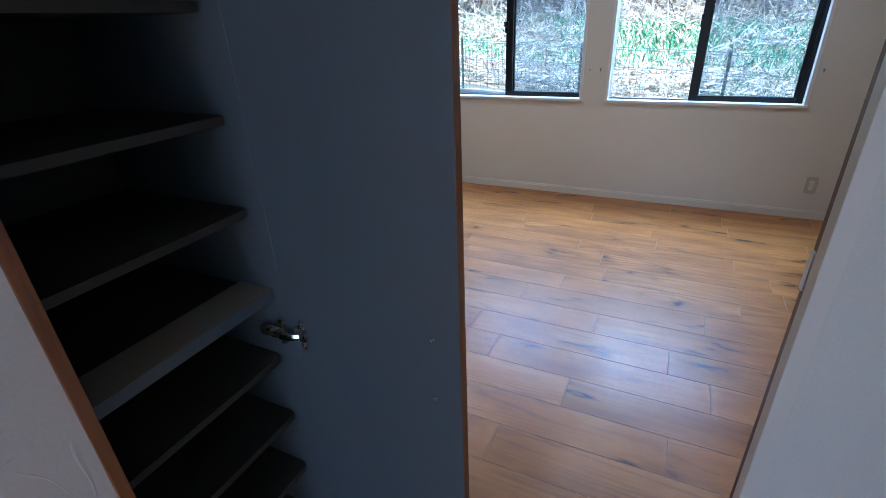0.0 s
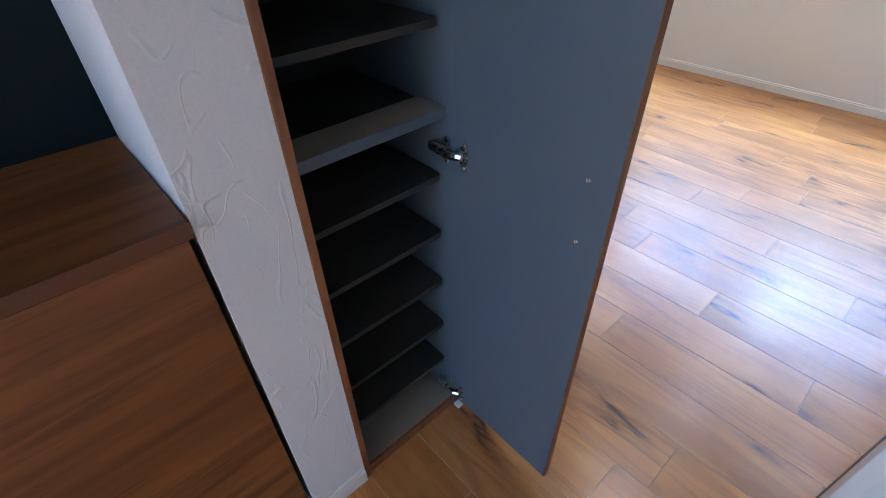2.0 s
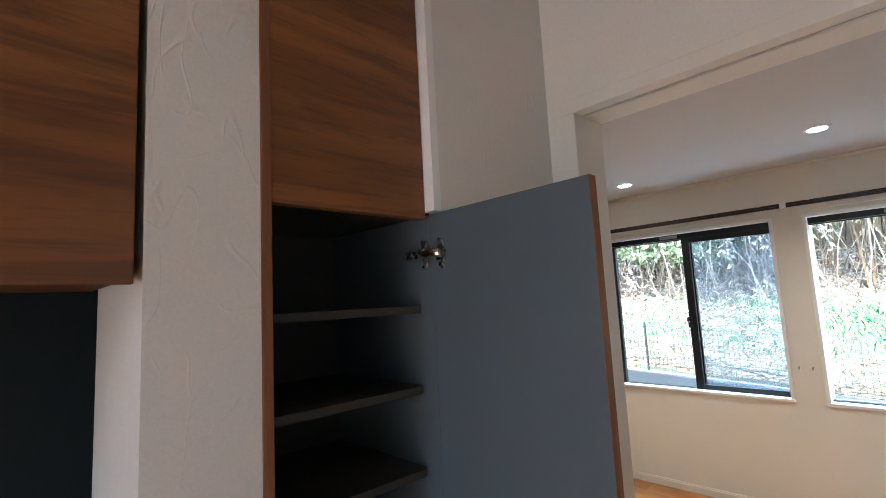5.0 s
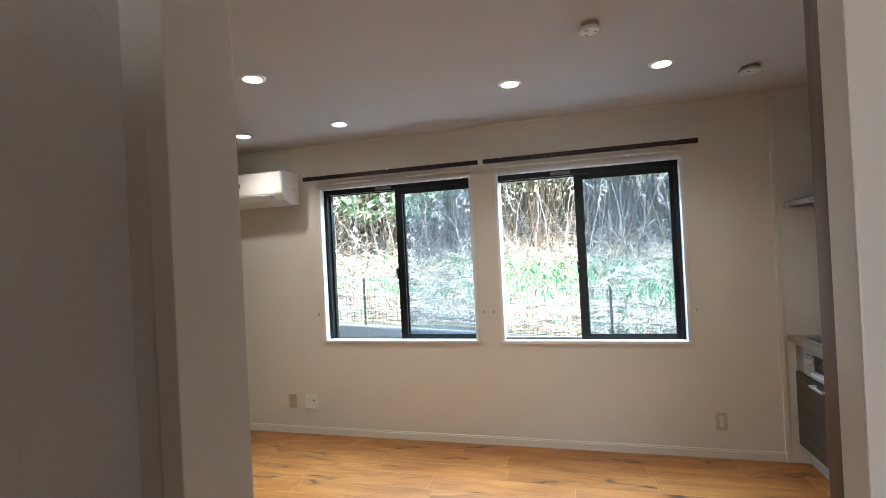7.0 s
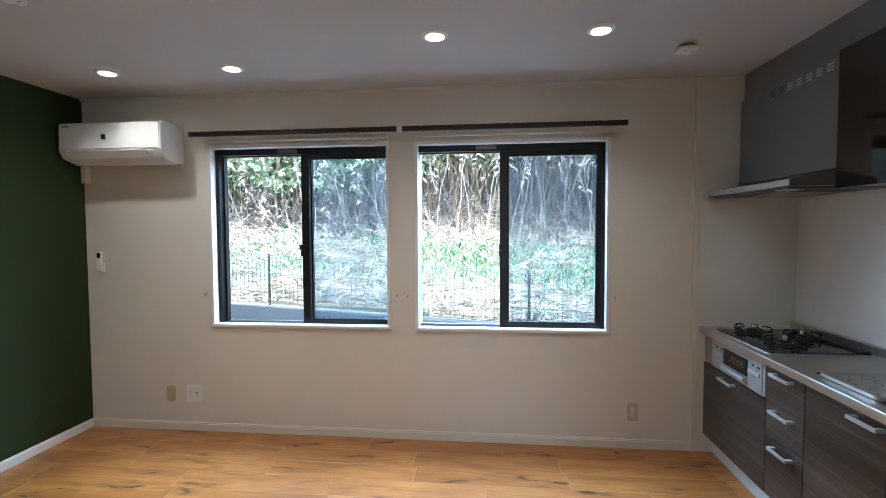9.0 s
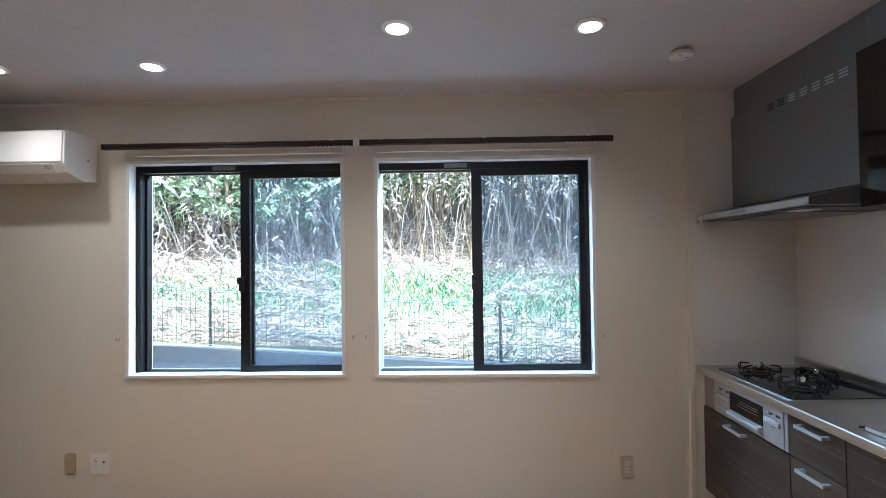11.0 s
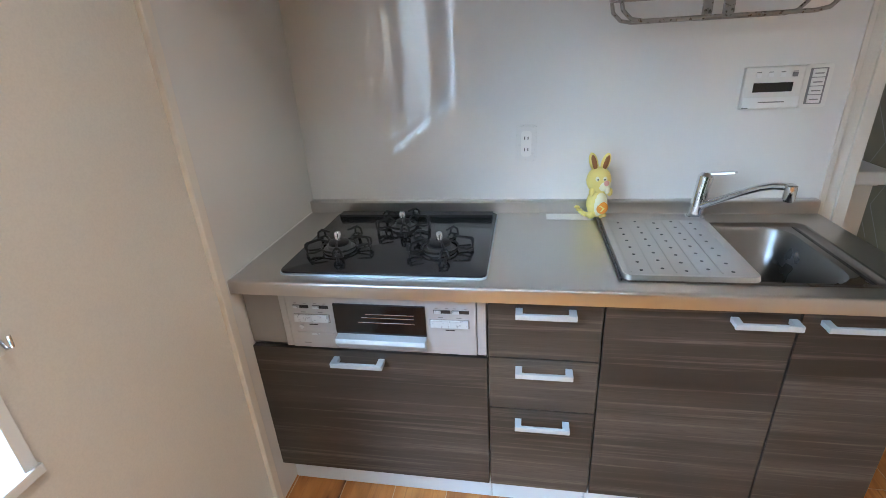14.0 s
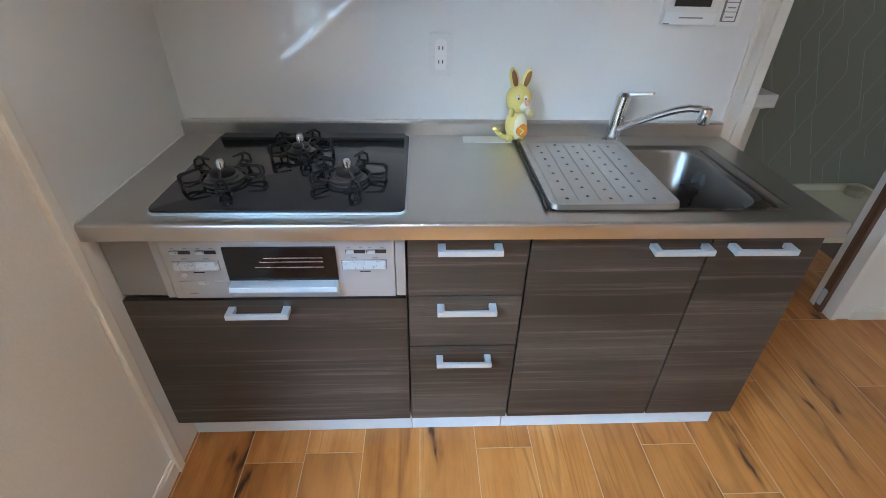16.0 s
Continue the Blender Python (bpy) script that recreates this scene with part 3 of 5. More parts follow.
def window(name, opening, unit, label):
    """Sliding sash window: white casing, black frame, a front sash and a back sash, a screen outside."""
    x0, x1, z0, z1 = opening
    u0, u1 = unit
    um = (u0 + u1) / 2
    t = thing(name, label, "window", kind="structure", at=(um, YW, z0))
    b = bmesh.new()
    for q in ((x0 - 0.018, x0 + 0.004, z0, z1), (x1 - 0.004, x1 + 0.018, z0, z1), (x0 - 0.018, x1 + 0.018, z1 - 0.004, z1 + 0.018)):
        bx(q[0], q[1], YW - 0.010, 5.035, q[2], q[3], b)
    part("casing", b, M_WHITE, t, bevel=0.002)
    part("window_sill", bx(x0 - 0.022, x1 + 0.022, YW - 0.016, 5.045, z0 - 0.016, z0 + 0.004), M_WHITE, t, bevel=0.003)
    b = bmesh.new()
    lo, hi = z0 - 0.005, z1 + 0.01
    for q in ((u0 - 0.02, u0 + 0.022, lo, hi), (u1 - 0.022, u1 + 0.02, lo, hi), (u0, u1, hi - 0.055, hi), (u0, u1, lo - 0.03, z0 + 0.001)):
        bx(q[0], q[1], 5.037, 5.15, q[2], q[3], b)
    part("window_frame", b, M_SASH, t, bevel=0.003)

    def sash(nm, a, c, y, top, stile_l, stile_r, drop=0.0):
        b = bmesh.new()
        zl, zh = z0 + 0.002 - drop, z1 - 0.03
        bx(a, a + stile_l, y, y + 0.03, zl, zh, b)
        bx(c - stile_r, c, y, y + 0.03, zl, zh, b)
        bx(a, c, y + 0.001, y + 0.029, zl, zl + 0.038, b)
        bx(a, c, y + 0.001, y + 0.029, zh - top, zh, b)
        s = part(nm, b, M_SASH, t, bevel=0.003)
        g = part("pane", bx(a + 0.01, c - 0.01, y + 0.012, y + 0.016, zl + 0.02, zh - 0.01), M_GLASS, s)
        g.visible_shadow = False
        return s

    s = sash("front_sash", um - 0.035, u1 - 0.01, 5.045, 0.055, 0.058, 0.045)
    sash("back_sash", u0 + 0.01, um + 0.03, 5.080, 0.022, 0.026, 0.05, 0.036)
    c = bmesh.new()
    bx(um - 0.040, um - 0.012, 5.030, 5.046, 1.30, 1.385, c)
    tube([(um - 0.03, 5.03, 1.345), (um - 0.034, 5.012, 1.35), (um - 0.036, 5.008, 1.385)], 0.007, 8, c)
    part("crescent_lock", c, M_SASH, s)
    c = bx(um - 0.20, um - 0.06, 5.028, 5.038, hi - 0.045, hi - 0.02)
    part("label_plate", c, M_GREYMARK, t, bevel=0.002)
    b = bmesh.new()
    bm_s = part("insect_screen", bx(um, u1 - 0.02, 5.13, 5.131, z0 + 0.02, z1 - 0.02), M_SCREEN, t)
    bm_s.visible_shadow = False
    b.free()
    return t


window("window_1", LW, (-1.90, -0.552), "black aluminium sliding window with a white casing")
window("window_2", RW, (-0.472, 0.862), "black aluminium sliding window with a white casing")

# curtain rail along both windows
rail = thing("curtain_rail", "brown double curtain rail above the two windows", "curtain rail", at=(-0.54, YW, 2.16))
for x0, x1 in ((-1.985, -0.508), (-0.500, 0.962)):
    part("front_rail", sweep([(YW - 0.115, 2.174), (YW - 0.090, 2.174), (YW - 0.090, 2.143), (YW - 0.115, 2.143), (YW - 0.115, 2.154), (YW - 0.109, 2.155), (YW - 0.109, 2.159), (YW - 0.115, 2.160)], x0, x1), M_RAIL, rail)
    part("rear_rail", sweep([(YW - 0.060, 2.138), (YW - 0.042, 2.138), (YW - 0.042, 2.112), (YW - 0.060, 2.112)], x0 + 0.09, x1 - 0.09), M_TRIM, rail, "pale rear rail", bevel=0.002)
    part("end_cap", bx(x0 - 0.012, x0 + 0.008, YW - 0.118, YW - 0.092, 2.142, 2.174), M_RAIL, rail, bevel=0.004)
    for bxk in (x0 + 0.14, (x0 + x1) / 2, x1 - 0.14):
        part("bracket", bx(bxk - 0.009, bxk + 0.009, YW - 0.122, YW - 0.001, 2.171, 2.179), M_TRIM, rail, bevel=0.002)
    for k in range(9):
        xr = x1 - 0.05 - k * 0.026
        part("runner", lathe([(0.004, 0.0), (0.007, 0.006), (0.004, 0.014)], (xr, YW - 0.105, 2.131), 8), M_PLASTIC, rail)
part("joint", bx(-0.522, -0.486, YW - 0.122, YW - 0.088, 2.138, 2.180), M_PLASTIC, rail, "pale joint clip", bevel=0.003)

for hx in (-1.962, -0.55, -0.473, 0.915):
    h = thing("tieback_hook", "small pale curtain tieback hook on the wall", "hook", "tieback hooks", (hx, YW, 1.0))
    part("plate", bx(hx - 0.005, hx + 0.005, YW - 0.003, YW, 1.0, 1.05), M_PLASTIC, h, bevel=0.001)
    part("hook", tube([(hx, YW - 0.002, 1.04), (hx, YW - 0.02, 1.015), (hx, YW - 0.032, 1.02), (hx, YW - 0.034, 1.04)], 0.003, 8), M_CHROME, h, smooth=True)

# ---- ceiling fixtures ----
def downlight(x, y):
    t = thing("downlight", "round recessed downlight, lit, flush in the ceiling", "ceiling light", "ceiling downlights", (x, y, CZ - 0.01))
    part("rim", lathe([(0.046, 0.0), (0.061, 0.001), (0.066, 0.005), (0.066, 0.0095)], (x, y, CZ - 0.01), 32), M_WHITE, t, smooth=True)
    part("diffuser", lathe([(0.002, -0.001), (0.045, -0.001), (0.047, 0.004)], (x, y, CZ - 0.01), 28), M_LAMP, t, "glowing warm white diffuser", smooth=True)
    lamp = new("downlight_lamp", bpy.data.lights.new("downlight_lamp", "SPOT"))
    lamp.data.energy, lamp.data.color, lamp.data.shadow_soft_size = SPOT_LIGHT, (1.0, 0.90, 0.77), 0.03
    lamp.data.spot_size, lamp.data.spot_blend = radians(132), 0.75
    lamp.matrix_world = look((x, y, CZ - 0.03), (x, y + 0.001, 0))


for dx, dy in ((0.631, 4.153), (-0.176, 4.132), (-1.428, 3.512), (-1.430, 4.457), (-2.221, 4.442), (-2.205, 3.512), (-0.183, 2.932)):
    downlight(dx, dy)


def detector(x, y, r, label, name):
    t = thing(name, label, "detector", at=(x, y, CZ - 0.036))
    part("base", lathe([(r * 0.72, 0.018), (r * 0.74, 0.036)], (x, y, CZ - 0.036), 28), M_BEIGE, t, "darker mounting base", smooth=True)
    part("cover", lathe([(r * 0.5, 0.0), (r * 0.93, 0.003), (r, 0.010), (r * 0.96, 0.018)], (x, y, CZ - 0.036), 28), M_PLASTIC, t, smooth=True)
    for k in range(3):
        a = k * 2.1
        part("sensor_slot", bx(x + r * 0.55 * math.cos(a) - 0.008, x + r * 0.55 * math.cos(a) + 0.008, y + r * 0.55 * math.sin(a) - 0.003, y + r * 0.55 * math.sin(a) + 0.003, CZ - 0.037, CZ - 0.033), M_GREYMARK, t)


detector(1.13, 4.415, 0.055, "round cream smoke alarm on the ceiling near the kitchen", "smoke_alarm")
detector(0.24, 3.55, 0.045, "small round white detector on the ceiling", "heat_detector")
detector(-1.82, 3.52, 0.045, "small round white detector on the ceiling", "heat_detector")

# ---- air conditioner ----
AX0, AX1, AZ0, AZ1 = -2.866, -2.108, 1.958, 2.236
ac = thing("air_conditioner", "white wall-mounted air conditioner above the window wall corner", "air conditioner", at=((AX0 + AX1) / 2, YW, AZ0))
D = YW - 0.24
part("body", sweep([(YW, AZ0 + 0.01), (YW - 0.10, AZ0), (D + 0.03, AZ0 + 0.035), (D, AZ0 + 0.085), (D + 0.006, AZ1 - 0.02), (D + 0.03, AZ1), (YW, AZ1)], AX0, AX1), M_PLASTIC, ac, bevel=0.006)
part("front_panel", sweep([(D - 0.006, AZ0 + 0.092), (D + 0.0, AZ1 - 0.012), (D + 0.012, AZ1 - 0.006), (D + 0.012, AZ0 + 0.092)], AX0 + 0.012, AX1 - 0.012), M_WHITE, ac, bevel=0.003)
part("louver", sweep([(D + 0.030, AZ0 + 0.031), (D - 0.003, AZ0 + 0.08), (D + 0.003, AZ0 + 0.084), (D + 0.04, AZ0 + 0.036)], AX0 + 0.05, AX1 - 0.06), M_WHITE, ac, bevel=0.002)
part("emblem", bx(-2.535, -2.508, D - 0.010, D + 0.004, AZ0 + 0.155, AZ0 + 0.19), M_DARK, ac, "small black square badge", bevel=0.002)
part("brand_bar", bx(-2.83, -2.785, D - 0.0075, D + 0.004, AZ1 - 0.035, AZ1 - 0.028), M_GREYMARK, ac)
part("indicator", bx(AX1 - 0.11, AX1 - 0.09, D - 0.001, D + 0.02, AZ0 + 0.055, AZ0 + 0.068), M_GREYMARK, ac)
part("side_screw", lathe([(0.006, 0), (0.005, 0.003)], (AX1, YW - 0.07, AZ0 + 0.13), 10, None, "x"), M_GREYMARK, ac)
part("pipe_cover", bx(-2.885, -2.85, YW - 0.05, YW - 0.001, 1.84, 1.962), M_PLASTIC, ac, bevel=0.004)

rc = thing("remote_control", "white remote control in its wall holder", "remote control", at=(-2.786, YW, 1.18))
part("holder", bx(-2.812, -2.760, YW - 0.014, YW, 1.180, 1.255), M_PLASTIC, rc, bevel=0.004)
part("handset", bx(-2.808, -2.764, YW - 0.030, YW - 0.012, 1.195, 1.34), M_WHITE, rc, bevel=0.005)
part("display", bx(-2.800, -2.772, YW - 0.0315, YW - 0.028, 1.292, 1.328), M_LCD, rc)


# ---- wall plates ----
def plate(name, x, z, w, h, label, place, material, slots, kind_of="socket"):
    """slots: (u, v, width, height) holes or rockers on the plate."""
    at = place(x, z, 0)
    t = thing(name, label, kind_of, at=(at[0], at[1], at[2] - h / 2))
    part("cover", slab(rounded(x - w / 2, x + w / 2, z - h / 2, z + h / 2, 0.011), 0, 0.010, None, place), material, t, bevel=0.0025)
    for u, v, sw, sh, m in slots:
        part("slot" if m is M_DARK else "insert", slab(rounded(x + u - sw / 2, x + u + sw / 2, z + v - sh / 2, z + v + sh / 2, min(sw, sh) * 0.3), 0.004, 0.0112 if m is M_DARK else 0.0102, None, place), m, t)
    return t


pins = [(u, v, 0.0030, 0.010, M_DARK) for v in (0.019, -0.019) for u in (-0.0055, 0.0055)]
plate("wall_socket", 1.04, 0.262, 0.07, 0.12, "cream double wall socket above the baseboard", on_window_wall, plain("aged_plastic", (0.52, 0.48, 0.40), 0.4, var=0.05), [(0, 0.019, 0.028, 0.03, M_PLASTIC), (0, -0.019, 0.028, 0.03, M_PLASTIC)] + [(u, v, 0.0030, 0.010, M_DARK) for v in (0.019, -0.019) for u in (-0.0055, 0.0055)])
plate("blank_plate", -2.262, 0.286, 0.065, 0.115, "beige blank wall plate", on_window_wall, M_BEIGE, [], "wall plate")
plate("aerial_socket", -2.080, 0.288, 0.115, 0.12, "white socket plate with an aerial jack", on_window_wall, M_WHITE, [(-0.025, 0, 0.028, 0.07, M_PLASTIC), (0.025, 0, 0.028, 0.07, M_PLASTIC), (0.025, 0.008, 0.012, 0.012, M_DARK), (-0.025, 0.016, 0.0022, 0.009, M_DARK), (-0.02, 0.016, 0.0022, 0.009, M_DARK)])
plate("wall_socket", 4.176, 1.088, 0.07, 0.118, "white double wall socket on the splash panel", on_kitchen_wall, plain("white_plate", (0.70, 0.69, 0.66), 0.3, var=0.03), [(0, 0, 0.034, 0.085, M_PLASTIC)] + [(u, v, 0.0030, 0.010, M_DARK) for v in (0.019, -0.019) for u in (-0.0055, 0.0055)])

# boiler control and light switch on the splash panel
cp = thing("boiler_remote", "white water-heater control panel with a dark display", "control panel", at=(XK, 3.497, 1.178))


def on_panel(nm, y0, y1, z0, z1, d0, d1, m, label="", bev=0.0):
    return part(nm, bx(XK - 0.006 - d1, XK - 0.006 - d0, y0, y1, z0, z1), m, cp, label, bevel=bev)


on_panel("housing", 3.388, 3.546, 1.178, 1.296, 0, 0.018, M_PLASTIC, "", 0.004)
on_panel("flap", 3.391, 3.543, 1.181, 1.212, 0.018, 0.021, M_WHITE, "", 0.001)
on_panel("display", 3.415, 3.520, 1.226, 1.252, 0.0175, 0.0195, M_LCD, "dark display")
for k in range(4):
    on_panel("button", 3.407 + k * 0.032, 3.421 + k * 0.032, 1.267, 1.279, 0.0175, 0.020, M_WHITE if k else M_GREYMARK, "", 0.001)
    on_panel("print", 3.408 + k * 0.032, 3.420 + k * 0.032, 1.2805, 1.2825, 0.0175, 0.0186, M_GREYMARK)
on_panel("print", 3.430, 3.500, 1.196, 1.199, 0.0205, 0.0217, M_GREYMARK)
on_panel("print", 3.525, 3.542, 1.180, 1.183, 0.0205, 0.0217, M_GREYMARK)
sw = thing("light_switch", "white light switch plate with four rocker rows", "switch", at=(XK, 3.348, 1.177))
part("cover", slab(rounded(3.312, 3.384, 1.177, 1.297, 0.006), 0, 0.008, None, on_kitchen_wall), M_PLASTIC, sw, bevel=0.0015)
part("surround", slab(rounded(3.325, 3.371, 1.187, 1.287, 0.002), 0.004, 0.0092, None, on_kitchen_wall), M_GREYMARK, sw)
for k in range(4):
    part("rocker", slab(rounded(3.331, 3.365, 1.190 + k * 0.0242, 1.212 + k * 0.0242, 0.001), 0.004, 0.012, None, on_kitchen_wall), M_WHITE, sw, bevel=0.0008)
    part("name_bar", slab(rounded(3.336, 3.360, 1.1985 + k * 0.0242, 1.2015 + k * 0.0242, 0.001), 0.010, 0.0125, None, on_kitchen_wall), M_GREYMARK, sw)
# ---- kitchen ----
XF = 1.487            # face of the fronts
TOP = 0.85


def handle(parent, y0, y1, z):
    """Square bow handle on two feet."""
    z += 0.027
    h = part("handle", bx(XF - 0.036, XF - 0.027, y0, y1, z - 0.0075, z + 0.0075), M_HANDLE, parent, "satin aluminium bow handle", 0.0015)
    for y in (y0, y1 - 0.018):
        b = bmesh.new()
        bx(XF - 0.029, XF + 0.001, y, y + 0.018, z - 0.006, z + 0.007, b)
        part("foot", b, M_HANDLE, h, bevel=0.001)


def front(parent, name, y0, y1, z0, z1, hy0, hy1, hz):
    f = part(name, bx(XF, XF + 0.019, y0 + 0.0015, y1 - 0.0015, z0 + 0.0015, z1 - 0.0015), M_KITCHEN, parent, bevel=0.0015)
    handle(f, hy0, hy1, hz)


def carcass(parent, y0, y1, z1=0.800):
    b = bmesh.new()
    bx(XF + 0.02, XK - 0.02, y0 + 0.001, y0 + 0.017, 0.13, z1, b)
    bx(XF + 0.02, XK - 0.02, y1 - 0.017, y1 - 0.001, 0.13, z1, b)
    bx(XF + 0.02, XK - 0.02, y0 + 0.017, y1 - 0.017, 0.13, 0.146, b)
    bx(XK - 0.03, XK - 0.02, y0 + 0.017, y1 - 0.017, 0.146, z1, b)
    part("body", b, M_CARCASS, parent)
    part("kickboard", bx(1.545, 1.558, y0, y1, FZ, 0.132), M_KICK, parent, "silver kickboard", 0.001)


u = thing("hob_cabinet", "grey walnut base cabinet drawer under the hob", "kitchen cabinet", "kitchen base units", (1.75, 4.62, FZ))
carcass(u, 4.272, 4.968, 0.60)
front(u, "drawer_front", 4.272, 4.972, 0.138, 0.617, 4.565, 4.718, 0.560)
part("filler_panel", bx(XF + 0.004, XF + 0.02, 4.856, 4.966, 0.630, 0.803), M_FILLER, u, "taupe filler beside the grill", 0.002)

u = thing("drawer_cabinet", "grey walnut base cabinet with three drawers", "kitchen cabinet", "kitchen base units", (1.75, 4.12, FZ))
carcass(u, 3.978, 4.270)
front(u, "drawer_front", 3.978, 4.270, 0.622, 0.807, 4.046, 4.197, 0.745)
front(u, "drawer_front", 3.978, 4.270, 0.447, 0.621, 4.046, 4.196, 0.562)
front(u, "drawer_front", 3.978, 4.270, 0.138, 0.446, 4.046, 4.196, 0.378)

u = thing("sink_cabinet", "grey walnut base cabinet with two doors under the sink", "kitchen cabinet", "kitchen base units", (1.75, 3.61, FZ))
carcass(u, 3.262, 3.976, 0.64)
front(u, "door", 3.540, 3.976, 0.138, 0.807, 3.534 + 0.012, 3.690, 0.742)
front(u, "door", 3.262, 3.538, 0.138, 0.807, 3.343, 3.497, 0.742)

# worktop with its lip, splash guard and sink
wt = thing("worktop", "brushed stainless steel worktop with a raised back guard", "worktop", at=(1.75, 4.1, 0.79))
SX0, SX1, SY0, SY1 = 1.508, 1.928, 3.345, 3.945
b = bmesh.new()
gx, gy = (1.4702, SX0 + 0.01, SX1 - 0.01, 2.0118), (3.258, SY0 + 0.01, SY1 - 0.01, 4.971)
grid = [[b.verts.new((x, y, TOP)) for y in gy] for x in gx]
for i in range(3):
    for j in range(3):
        if (i, j) != (1, 1):
            b.faces.new((grid[i][j], grid[i + 1][j], grid[i + 1][j + 1], grid[i][j + 1]))
down = bmesh.ops.extrude_face_region(b, geom=b.faces[:])
bmesh.ops.translate(b, verts=[q for q in down["geom"] if isinstance(q, bmesh.types.BMVert)], vec=(0, 0, -0.038))
part("top", b, M_STEEL, wt)
part("front_lip", sweep([(1.452, 0.811), (1.452, TOP - 0.006), (1.4528, TOP - 0.003), (1.4545, TOP - 0.0008), (1.457, TOP + 0.0005), (1.463, TOP + 0.0009), (1.4698, TOP), (1.4698, 0.811)], 3.256, 4.972, "y"), M_STEEL, wt, "polished rolled front edge", smooth=True)
part("back_guard", sweep([(2.012, TOP - 0.01), (2.010, 0.889), (2.014, 0.894), (2.037, 0.894), (2.037, TOP - 0.01)], 3.262, 4.971, "y"), M_STEEL, wt)
part("sealant", bx(1.46, 2.012, 4.9695, 4.974, TOP, TOP + 0.004), M_WHITE, wt, "white sealant line")

b = bmesh.new()
loops = []
for inset, z, r in ((0.0, TOP + 0.001, 0.03), (0.003, TOP + 0.0035, 0.03), (0.012, TOP + 0.0035, 0.028), (0.018, TOP - 0.003, 0.03), (0.024, TOP - 0.004, 0.03)):
    loops.append([b.verts.new((x, y, z)) for x, y in rounded(SX0 + inset, SX1 - inset, SY0 + inset, SY1 - inset, r)])
BX0, BX1, BY0, BY1 = 1.528, 1.905, 3.405, 3.92
for inset, z, r in ((0.0, TOP - 0.004, 0.075), (0.006, TOP - 0.012, 0.07), (0.02, 0.72, 0.06), (0.045, 0.688, 0.05), (0.14, 0.678, 0.04), (0.145, 0.678, 0.035)):
    loops.append([b.verts.new((x, y, z)) for x, y in rounded(BX0 + inset, BX1 - inset, BY0 + inset, BY1 - inset, r)])
for p, q in zip(loops, loops[1:]):
    skin(b, p, q)
b.faces.new(loops[-1])
sink = part("sink", b, M_SINK_SHADED, wt, "pressed stainless steel sink bowl, its inner shade put into the colour", smooth=True)
part("drain", lathe([(0.058, 0.680), (0.062, 0.683), (0.05, 0.686), (0.045, 0.681)], (1.72, 3.70, 0), 28), M_DARK, sink, "dark drain basket", smooth=True)
part("rim_groove", bx(1.53, 1.90, 3.376, 3.386, TOP - 0.0045, TOP - 0.0025), M_DARK, sink, bevel=0.001)

tray = thing("drain_tray", "perforated stainless steel draining plate over the sink", "draining plate", at=(1.72, 3.78, TOP))
b = bmesh.new()
lo = [b.verts.new((x, y, TOP + 0.004)) for x, y in rounded(1.512, 1.937, 3.622, 3.940, 0.024)]
hi = [b.verts.new((x, y, TOP + 0.016)) for x, y in rounded(1.515, 1.934, 3.625, 3.937, 0.022)]
inn = [b.verts.new((x, y, TOP + 0.016)) for x, y in rounded(1.523, 1.926, 3.633, 3.929, 0.018)]
low = [b.verts.new((x, y, TOP + 0.011)) for x, y in rounded(1.530, 1.919, 3.640, 3.922, 0.014)]
flat = [b.verts.new((x, y, TOP + 0.011)) for x, y in rounded(1.533, 1.916, 3.643, 3.919, 0.012)]
for p, q in ((lo, hi), (hi, inn), (inn, low), (low, flat)):
    skin(b, p, q)
b.faces.new(flat)
b.faces.new(lo[::-1])
part("plate", b, M_STEEL, tray, smooth=True)
part("rubber_edge", slab(rounded(1.509, 1.939, 3.9405, 3.946, 0.002), TOP + 0.0035, TOP + 0.010), M_DARK, tray, "black rubber edge")
for row in range(5):
    yy = 3.675 + row * 0.053
    part("ridge", bx(1.545, 1.905, yy + 0.024, yy + 0.028, TOP + 0.0108, TOP + 0.0122), M_STEEL, tray)
    for k in range(8):
        xx = 1.555 + k * 0.048 + (0.012 if row % 2 else 0)
        part("hole", lathe([(0.0045, TOP + 0.0105), (0.0045, TOP + 0.0116)], (xx, yy, 0), 8), M_DARK, tray)

# faucet
fx, fy = 1.968, 3.64
tap = thing("faucet", "chrome single-lever kitchen faucet with a long swivel spout", "faucet", at=(fx, fy, TOP))
part("base", lathe([(0.028, 0), (0.028, 0.006), (0.024, 0.010)], (fx, fy, TOP), 24), M_CHROME, tap, smooth=True)
part("body", tube([(fx, fy, TOP + 0.008), (fx, fy - 0.004, TOP + 0.04), (fx + 0.004, fy - 0.012, TOP + 0.10), (fx + 0.008, fy - 0.018, TOP + 0.135), (fx + 0.010, fy - 0.020, TOP + 0.146)], [0.023, 0.022, 0.021, 0.023, 0.015], 24), M_CHROME, tap, smooth=True)
part("lever", slab(rounded(-0.012, 0.075, -0.009, 0.009, 0.006), 0, 0.006, None, lambda a, bb, c: (fx + 0.006 - a * 0.5 + bb * 0.85, fy - 0.026 - a * 0.85 - bb * 0.5, TOP + 0.142 + a * 0.16 + c)), M_CHROME, tap, bevel=0.0015, smooth=True)
S0 = Vector((fx - 0.012, fy - 0.008, TOP + 0.045))
